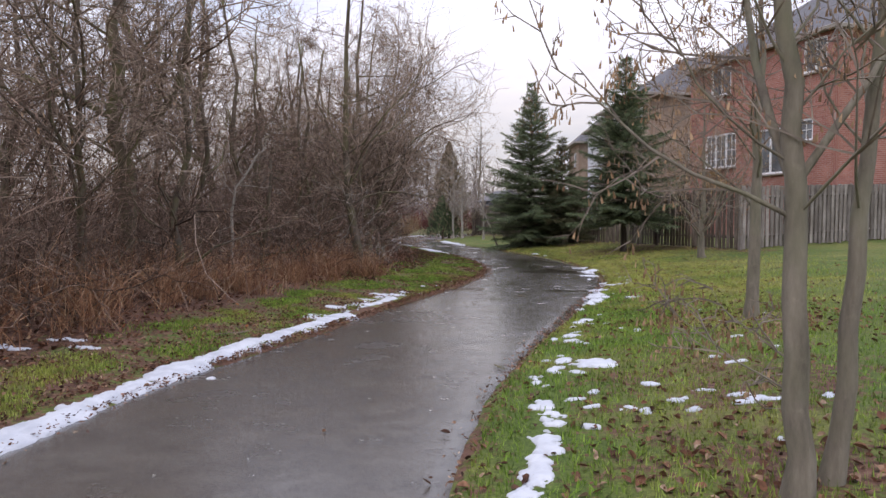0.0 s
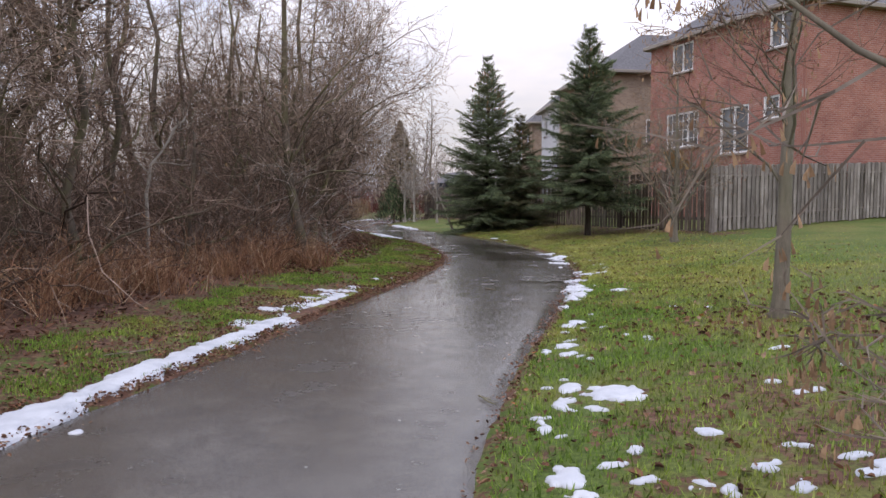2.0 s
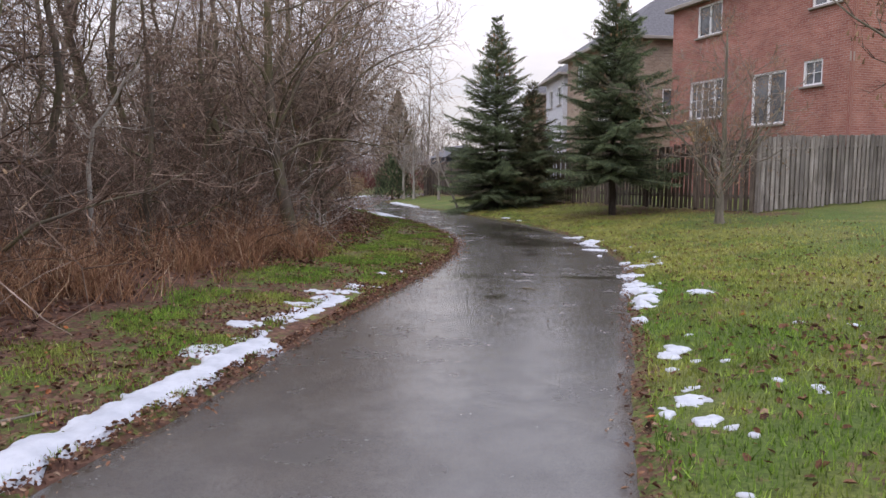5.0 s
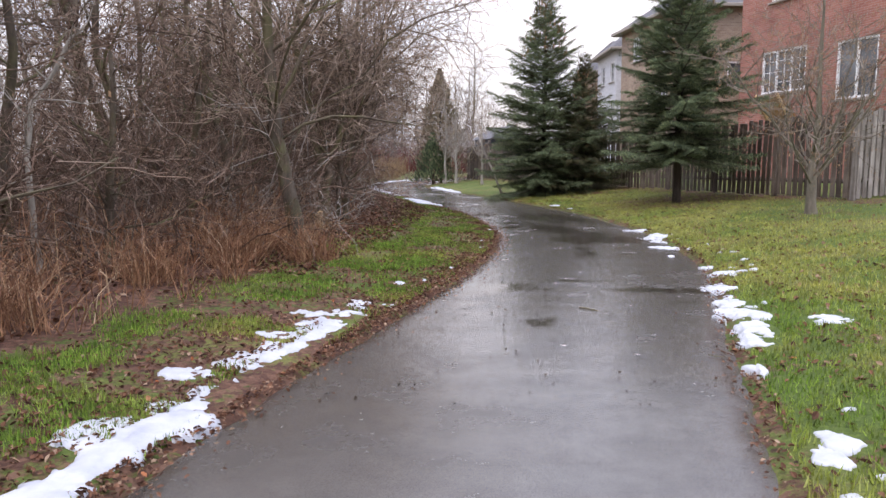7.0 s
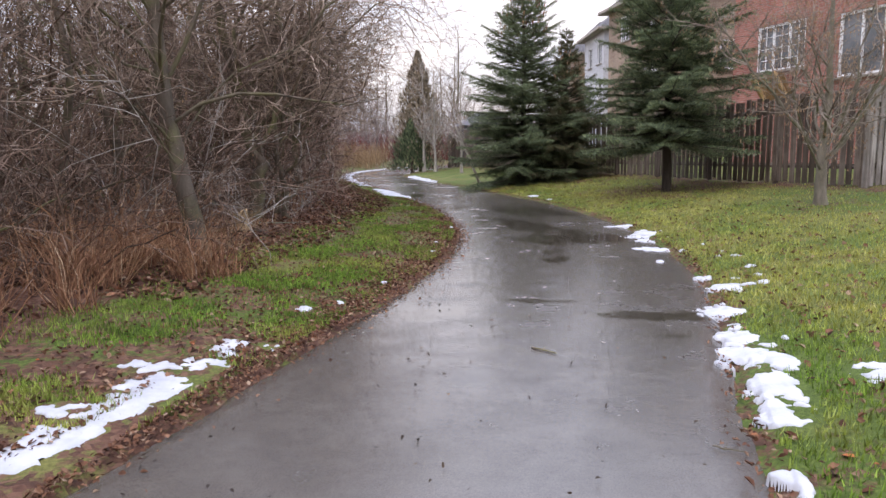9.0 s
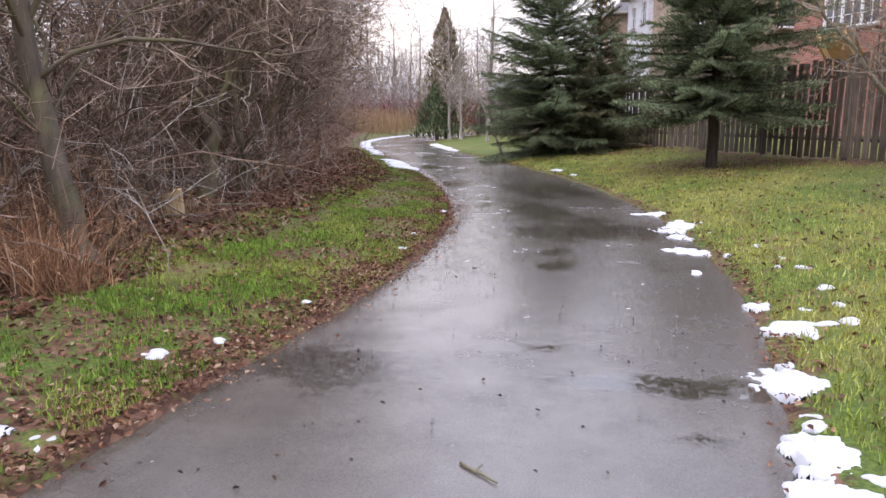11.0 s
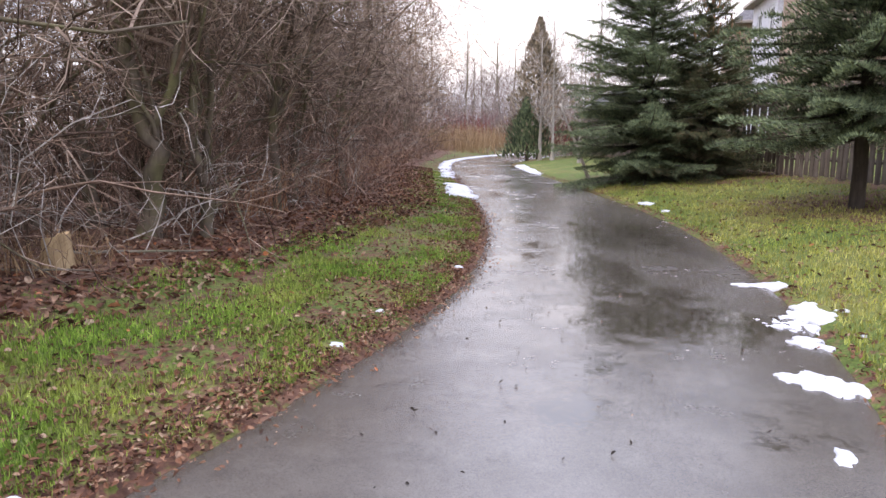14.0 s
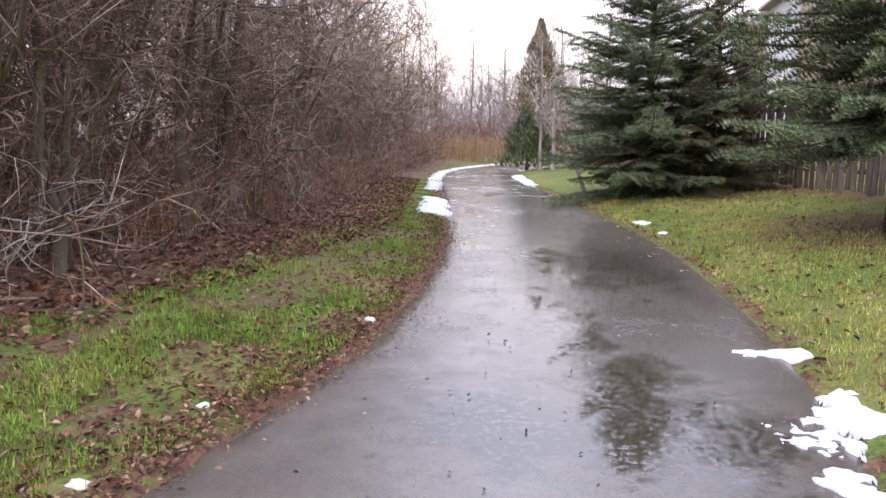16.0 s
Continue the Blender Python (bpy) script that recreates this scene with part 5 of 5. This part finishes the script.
def snow_patch(x, y, rx, ry, h=0.05, seed=0):
    """A melting patch: a height field cut off where it thins out, which leaves ragged rims, holes and crumbs."""
    rng = random.Random(seed)
    ox, oy = rng.uniform(0, 50), rng.uniform(0, 50)
    step = max(0.008, min(rx, ry) / 13, max(rx, ry) / 30)
    nx, ny = int(1.5 * rx / step) + 1, int(1.5 * ry / step) + 1
    w = 2 * nx + 1
    px = np.array([i * step for j in range(-ny, ny + 1) for i in range(-nx, nx + 1)])
    py = np.array([j * step for j in range(-ny, ny + 1) for i in range(-nx, nx + 1)])
    f1 = 0.55 / max(0.05, min(rx, ry))
    hs = []
    for a, b in zip(px, py):
        r = math.hypot(a / rx, b / ry)
        v = 0.78 - r * r + 1.1 * noise.noise(((a + ox) * f1, (b + oy) * f1, 0)) + 0.75 * noise.noise(((a + ox) * 10, (b + oy) * 10, 3)) + 0.4 * noise.noise(((a + ox) * 25, (b + oy) * 25, 5))
        hs.append(v - 0.22)
    hs = np.array(hs)
    g = np.maximum(lie(px + x, py + y), 0.004)
    top = np.where(hs > 0, h * (1 - np.exp(-4.5 * hs)) * (0.75 + 0.5 * np.clip(hs, 0, 1)) + 0.003, 0.003 + hs * 0.3)
    keep = hs > -0.3
    index, verts, faces = {}, [], []
    for k in range(len(px)):
        if keep[k]:
            index[k] = len(verts)
            verts.append((px[k], py[k], g[k] + top[k]))
    for j in range(2 * ny):
        for i in range(2 * nx):
            q = (j * w + i, j * w + i + 1, (j + 1) * w + i + 1, (j + 1) * w + i)
            if all(c in index for c in q) and max(hs[c] for c in q) > 0:
                faces.append(tuple(index[c] for c in q))
    ob = new("snow_patch")
    split_snow(verts, faces, ob, 12)
    ob.location = (x, y, 0)
    return tagged(ob, "melting ragged patch of white snow", "snow", "snow patches beside the path")


def snow_bank(points, width, label, per=44, h=0.042, gaps=0.0):
    """A ragged bank of snow along a line, cut off where it thins out."""
    line = smooth_line(points, per)
    across = 22
    pts, hs = [], []
    for i, p in enumerate(line):
        q = line[min(i + 1, len(line) - 1)] - line[max(i - 1, 0)]
        q = q / np.linalg.norm(q)
        end = min(1, (i + 1) / 10, (len(line) - i) / 14)
        for k in range(across + 1):
            f = 2.4 * k / across - 1.2
            r = p + np.array([-q[1], q[0]]) * (f * width * 0.62)
            a, b = float(r[0]), float(r[1])
            v = end - f * f - gaps + 0.75 * noise.noise((a * 1.7, b * 1.7, 0)) + 0.75 * noise.noise((a * 5.5, b * 5.5, 2)) + 0.4 * noise.noise((a * 14, b * 14, 3)) + 0.22 * noise.noise((a * 32, b * 32, 5))
            pts.append(r)
            hs.append(v - 0.1)
    pts, hs = np.array(pts), np.array(hs)
    g = np.maximum(lie(pts[:, 0], pts[:, 1]), 0.004)
    z = g + np.where(hs > 0, h * (1 - np.exp(-4.0 * hs)) * (0.7 + 0.5 * np.clip(hs, 0, 1)) + 0.003, 0.003 + hs * 0.3)
    n = across + 1
    index, verts, faces = {}, [], []
    for k in range(len(pts)):
        if hs[k] > -0.35:
            index[k] = len(verts)
            verts.append((pts[k][0], pts[k][1], z[k]))
    for i in range(len(line) - 1):
        for k in range(across):
            q = (i * n + k, i * n + k + 1, (i + 1) * n + k + 1, (i + 1) * n + k)
            if all(c in index for c in q) and max(hs[c] for c in q) > 0:
                faces.append(tuple(index[c] for c in q))
    root = new("snow_bank")
    split_snow(verts, faces, root, 25)
    return tagged(root, label, "snow", "snow patches beside the path")


snow_bank([(-2.4, 1.5), (-2.18, 3.6), (-2.06, 5.5), (-1.93, 7.0), (-1.8, 7.9), (-1.6, 8.9), (-1.38, 9.8), (-1.16, 10.7), (-1.06, 11.1)], 0.29, "long white bank of old snow along the asphalt edge", h=0.03, gaps=0.14)
snow_bank([(-1.5, 10.4), (-1.22, 11.2), (-1.08, 12.1), (-0.88, 12.9), (-0.72, 13.6), (-0.5, 14.2)], 0.46, "broken strip of melting snow beside the asphalt", gaps=0.78, h=0.02)
snow_bank([(-2.65, 33.2), (-3.9, 37.5), (-4.9, 41.0), (-5.6, 44.5), (-5.65, 48), (-5.0, 52.3), (-3.2, 57.0)], 0.48, "distant bank of snow along the far bend", gaps=0.45)
snow_bank([(-0.95, 27.9), (-1.55, 29.9), (-2.2, 32.0)], 0.52, "bank of snow at the edge of the grass", gaps=0.12)
snow_bank([(-0.5, 36.4), (-1.35, 39.2), (-2.1, 42.2)], 0.36, "snow strip along the far path edge", gaps=0.25)
PATCHES = [(-1.4, 11.7, 0.2, 0.12), (-1.1, 12.7, 0.18, 0.1), (-0.95, 13.42, 0.26, 0.11), (-0.4, 15.0, 0.12, 0.07), (-0.13, 15.32, 0.06, 0.05),
           (-0.38, 13.98, 0.1, 0.07), (0.15, 16.24, 0.04, 0.04), (-3.76, 7.62, 0.25, 0.1), (-3.4, 8.06, 0.3, 0.1), (-3.05, 7.8, 0.2, 0.07), (-1.48, 7.17, 0.05, 0.05), (2.0, 7.72, 0.26, 0.15), (1.76, 7.98, 0.14, 0.1), (1.66, 7.6, 0.1, 0.12),
           (1.82, 7.42, 0.12, 0.07), (1.44, 7.13, 0.06, 0.08), (1.44, 6.34, 0.12, 0.1), (1.45, 5.92, 0.15, 0.16), (1.38, 5.42, 0.13, 0.2), (1.31, 4.95, 0.13, 0.2), (1.25, 4.5, 0.12, 0.2), (2.96, 6.12, 0.24, 0.06), (1.73, 5.76, 0.1, 0.04), (2.33, 6.82, 0.1, 0.05),
           (2.02, 6.1, 0.12, 0.04), (2.42, 6.28, 0.1, 0.05), (3.2, 7.4, 0.14, 0.04), (2.02, 9.45, 0.15, 0.09), (2.36, 10.82, 0.13, 0.12), (1.95, 9.5, 0.1, 0.07), (1.77, 9.33, 0.07, 0.06), (1.95, 9.14, 0.17, 0.06), (2.2, 10.6, 0.12, 0.1),
           (2.78, 13.1, 0.2, 0.22), (2.9, 13.75, 0.2, 0.24), (2.67, 12.75, 0.14, 0.18), (3.45, 13.24, 0.24, 0.13), (2.41, 12.04, 0.08, 0.1), (2.97, 14.2, 0.18, 0.13), (3.12, 15.0, 0.26, 0.12), (3.04, 14.52, 0.1, 0.07), (3.1, 14.0, 0.08, 0.06),
           (3.02, 13.6, 0.14, 0.12), (3.48, 15.9, 0.2, 0.1), (3.44, 16.42, 0.13, 0.08), (3.7, 15.9, 0.08, 0.05), (3.72, 16.3, 0.07, 0.05), (3.28, 17.53, 0.08, 0.08), (3.42, 18.45, 0.28, 0.12), (3.46, 19.78, 0.34, 0.24), (3.68, 20.1, 0.2, 0.28),
           (3.57, 19.25, 0.18, 0.1), (3.5, 21.05, 0.3, 0.13), (2.6, 27.8, 0.18, 0.18), (2.9, 26.65, 0.1, 0.1), (0.5, 19.2, 0.05, 0.04), (0.5, 18.35, 0.09, 0.06), (0.66, 21.08, 0.05, 0.05)]
for i, (x, y, a, b) in enumerate(PATCHES):
    edge = 1.0 < x < 3.6 and a < 0.3
    snow_patch(x, y, a * (0.85 if edge else 1), b * (1.75 if edge else 1.05), 0.01 + 0.05 * min(a, b), 100 + i)


bits = random.Random(909)
for i in range(34):
    y = bits.uniform(4.6, 11.5)
    k = int(np.abs(R_LINE[:, 1] - y).argmin())
    x = float(R_LINE[k][0]) + (abs(bits.gauss(0, 0.25)) + 0.25 if i % 2 else bits.uniform(0.6, 2.8))
    a = bits.uniform(0.035, 0.085)
    snow_patch(x, y, a * bits.uniform(0.7, 1.8), a * bits.uniform(0.6, 1.6), 0.012, 300 + i)
for i in range(16):
    y = bits.uniform(13.5, 20.5)
    k = int(np.abs(R_LINE[:, 1] - y).argmin())
    a = bits.uniform(0.03, 0.07)
    snow_patch(float(R_LINE[k][0]) + bits.uniform(-0.05, 0.6), y, a, a * 1.6, 0.016, 400 + i)


# ---------------------------------------------------------------- sticks, leaves, grass
def stick(x, y, x2, y2, r, seed, label):
    rng = random.Random(seed)
    t = Tubes()
    a, b = Vector((0, 0, r + 0.012)), Vector((x2 - x, y2 - y, r + 0.012))
    pts = [a.lerp(b, i / 5) + Vector((rng.gauss(0, 0.006), rng.gauss(0, 0.006), 0)) for i in range(6)]
    t.tube(pts, taper(r, r * 0.5, 5), 6)
    p = pts[2]
    t.tube([p, p + Vector((0.03, 0.05, 0.004))], [r * 0.6, r * 0.3], 5)
    ob = t.mesh("stick", BARK_DARK)
    ob.location = (x, y, 0)
    tagged(ob, label, "stick", "fallen sticks")


for k, q in enumerate([(1.48, 13.98, 1.64, 13.83, 0.007), (1.07, 7.92, 1.18, 7.71, 0.006), (2.2, 12.4, 2.32, 12.32, 0.004), (1.1, 7.9, 1.2, 7.76, 0.004)]):
    stick(*q, 200 + k, "small dark fallen twig on wet asphalt")
for k, (x, y, x2, y2, r) in enumerate([(-2.7, 19.3, -1.6, 20.2, 0.018), (-4.2, 22.4, -2.9, 22.1, 0.025), (-1.85, 9.2, -2.15, 8.9, 0.008), (-4.4, 21.7, -2.6, 22.8, 0.022), (-3.3, 18.3, -1.9, 19.0, 0.014)]):
    rng2 = random.Random(300 + k)
    t = Tubes()
    z0, z1 = gz(x, y) + r + 0.02, gz(x2, y2) + r + 0.02
    t.tube([Vector((x + (x2 - x) * i / 6, y + (y2 - y) * i / 6 + rng2.gauss(0, 0.02), z0 + (z1 - z0) * i / 6)) for i in range(7)], taper(r, r * 0.5, 6), 6)
    tagged(t.mesh("fallen_branch", BARK_GREY), "grey fallen branch lying on leaf litter", "branch", "fallen branches")


def tree_stump(x, y, r, h):
    """A short stump, its bark gone, with a slanting splintered top."""
    root = new("tree_stump")
    rng3 = random.Random(5)
    n, rows = 16, 7
    lobes = [1 + 0.12 * math.sin(2 * math.pi * k / n * 3 + 0.6) + rng3.uniform(-0.05, 0.05) for k in range(n)]
    verts, faces = [], []
    for i in range(rows):
        f = i / (rows - 1)
        for k in range(n):
            a = 2 * math.pi * k / n
            q = r * lobes[k] * (1.22 - 0.3 * f ** 0.5) * rng3.uniform(0.97, 1.03)
            z = h * f * (1 + 0.12 * math.cos(a)) + (rng3.uniform(-0.015, 0.02) if i == rows - 1 else 0)
            verts.append((math.cos(a) * q, math.sin(a) * q, z))
    for i in range(rows - 1):
        for k in range(n):
            k2 = (k + 1) % n
            faces.append((i * n + k, i * n + k2, (i + 1) * n + k2, (i + 1) * n + k))
    link_mesh("stump_wood", verts, faces, STUMP, root, smooth=True)
    top = verts[-n:]
    ring = [(p[0] * 0.5, p[1] * 0.5, p[2] - 0.012 + rng3.uniform(-0.01, 0.01)) for p in top]
    cut = [(i, (i + 1) % n, n + (i + 1) % n, n + i) for i in range(n)] + [tuple(range(n, 2 * n))]
    link_mesh("cut_face", top + ring, cut, LUMBER, root, "pale tan sawn top")
    root.location = (x, y, gz(x, y) - 0.03)
    return tagged(root, "short pale tan tree stump among fallen leaves", "tree stump")


tree_stump(-2.33, 19.02, 0.115, 0.3)


def tufts(r):
    cx, cy = r.choice(((-2.4, 18.8), (-2.5, 17.75), (-1.95, 17.3), (-2.2, 19.2)))
    return r.gauss(cx, 0.13), r.gauss(cy, 0.13)


stalk_field("dry_grass", "pale tan tufts of dead grass beside the stump", REED_TAN, 240, tufts, 0.36, 0.004, 63, 0.9)


def leaf_field(name, label, n, region, size, seed, material=None):
    rng = random.Random(seed)
    pos = [region(rng) for _ in range(n)]
    zs = np.maximum(lie([p[0] for p in pos], [p[1] for p in pos]), 0.012)
    v, f = [], []
    for (x, y), z in zip(pos, zs):
        s = size * rng.uniform(0.5, 1.2)
        m = Matrix.LocRotScale((x, y, z + rng.uniform(0.004, 0.025)), Euler((rng.gauss(0, 0.45), rng.gauss(0, 0.45), rng.uniform(0, 6.28))), (s, s * rng.uniform(0.5, 0.9), s))
        o = len(v)
        c = rng.uniform(0.05, 0.3)
        v += [tuple(m @ Vector(p)) for p in ((-0.5, 0, 0), (-0.15, -0.42, c), (0.3, -0.3, c), (0.55, 0, 0.05), (0.3, 0.3, c), (-0.15, 0.42, c), (0.1, 0, -0.02))]
        f += [(o, o + 1, o + 6), (o + 1, o + 2, o + 6), (o + 2, o + 3, o + 6), (o + 3, o + 4, o + 6), (o + 4, o + 5, o + 6), (o + 5, o, o + 6)]
    tagged(link_mesh(name, v, f, material or LEAF), label, "leaves", kind="stuff")


BANK = smooth_line([(-2.42, 1.5), (-2.16, 5.5), (-1.85, 7.9), (-1.28, 10.3), (-0.88, 12.0), (-0.62, 13.5)], 20)


PATCH_AT = np.array([p[:2] for p in PATCHES])
PATCH_HALF = np.array([(p[2] * 0.95, p[3] * 1.5) for p in PATCHES])


def on_snow(x, y):
    return ((BANK - (x, y)) ** 2).sum(1).min() < 0.016 or ((((x, y) - PATCH_AT) / PATCH_HALF) ** 2).sum(1).min() < 1


def left_verge(r):
    while True:
        p = beside(L_LINE, r.uniform(40, 300), -abs(r.gauss(0, 1.0)))
        if p[0] > thicket_edge(p[1]) - 1.0 and not on_snow(*p):
            return p


def edge_litter(r):
    while True:
        line, s = (L_LINE, -1) if r.random() < 0.85 else (R_LINE, 1)
        p = beside(line, r.uniform(40, 330), s * (r.gauss(0.13, 0.15) if s < 0 else r.gauss(0.03, 0.07)))
        if not on_snow(*p):
            return p


def right_lawn(r):
    while True:
        p = beside(R_LINE, r.uniform(40, 290), abs(r.gauss(0, 2.2)))
        if not on_snow(*p):
            return p


def on_path(r):
    return beside(MID, r.uniform(120, 320), r.uniform(-1.4, 1.4))


def thicket_floor(r):
    y = r.uniform(15, 38)
    return float(litter_edge(y)) + 0.35 - abs(r.gauss(0, 1.3)), y


def around(cx, cy, s):
    return lambda r: (r.gauss(cx, s), r.gauss(cy, s))


leaf_field("fallen_leaves", "brown fallen leaves scattered on the verge", 12500, left_verge, 0.043, 81)
leaf_field("fallen_leaves", "reddish-brown leaf crumbs along the asphalt edges", 15000, edge_litter, 0.032, 82)
leaf_field("fallen_leaves", "sparse brown leaves on the lawn", 3400, right_lawn, 0.055, 83)
leaf_field("fallen_leaves", "carpet of red-brown leaves under the thicket", 9500, thicket_floor, 0.075, 84)
leaf_field("fallen_leaves", "red-brown leaves among the dead stalks", 5000, edge_region(3, 16, -0.9, 3.0), 0.07, 88)
leaf_field("fallen_leaves", "brown leaves round the young maple", 500, around(4.25, 9.95, 0.9), 0.07, 85)
leaf_field("fallen_leaves", "brown leaves under the near maple", 500, around(2.65, 4.6, 0.8), 0.07, 86)
leaf_field("debris", "dark crumbs scattered on the wet asphalt", 560, on_path, 0.024, 87, CRUMB)


def grass_field(label, n, region, height, seed, material):
    rng = np.random.default_rng(seed)
    r = random.Random(seed)
    pos = np.array([region(r) for _ in range(n)])
    d, s = off_path(pos[:, 0], pos[:, 1])
    pos = pos[d > 0.03]
    n = len(pos)
    z = lie(pos[:, 0], pos[:, 1])
    a = rng.uniform(0, 6.283, n)
    h = height * rng.uniform(0.4, 1.2, n)
    w = 0.005 * rng.uniform(0.6, 1.5, n)
    tilt = rng.normal(0, 0.5, n) * h
    b = rng.uniform(0, 6.283, n)
    v = np.empty((n, 3, 3))
    v[:, 0] = np.stack([pos[:, 0] - np.cos(a) * w, pos[:, 1] - np.sin(a) * w, z - 0.01], 1)
    v[:, 1] = np.stack([pos[:, 0] + np.cos(a) * w, pos[:, 1] + np.sin(a) * w, z - 0.01], 1)
    v[:, 2] = np.stack([pos[:, 0] + np.cos(b) * tilt, pos[:, 1] + np.sin(b) * tilt, z + h], 1)
    f = np.arange(n * 3).reshape(n, 3)
    tagged(link_mesh("grass", v.reshape(-1, 3).tolist(), f.tolist(), material), label, "grass", kind="stuff")


def lawn_near(r):
    while True:
        p = beside(R_LINE, r.uniform(44, 300), abs(r.gauss(0, 2.4)))
        if not on_snow(*p):
            return p


def verge_near(r):
    while True:
        p = beside(L_LINE, r.uniform(44, 320), -r.uniform(0.05, 2.6))
        if p[0] > litter_edge(p[1]) + r.gauss(0, 0.3) and noise.noise((p[0] * 1.6, p[1] * 1.6, 8)) > (0.12 if p[1] < 14 else -0.01) + r.gauss(0, 0.12) and not on_snow(*p):
            return p


grass_field("short mown green grass with dry blades", 110000, lawn_near, 0.05, 91, GRASS)
grass_field("patchy green grass between leaves", 76000, verge_near, 0.048, 92, GRASS_VERGE)
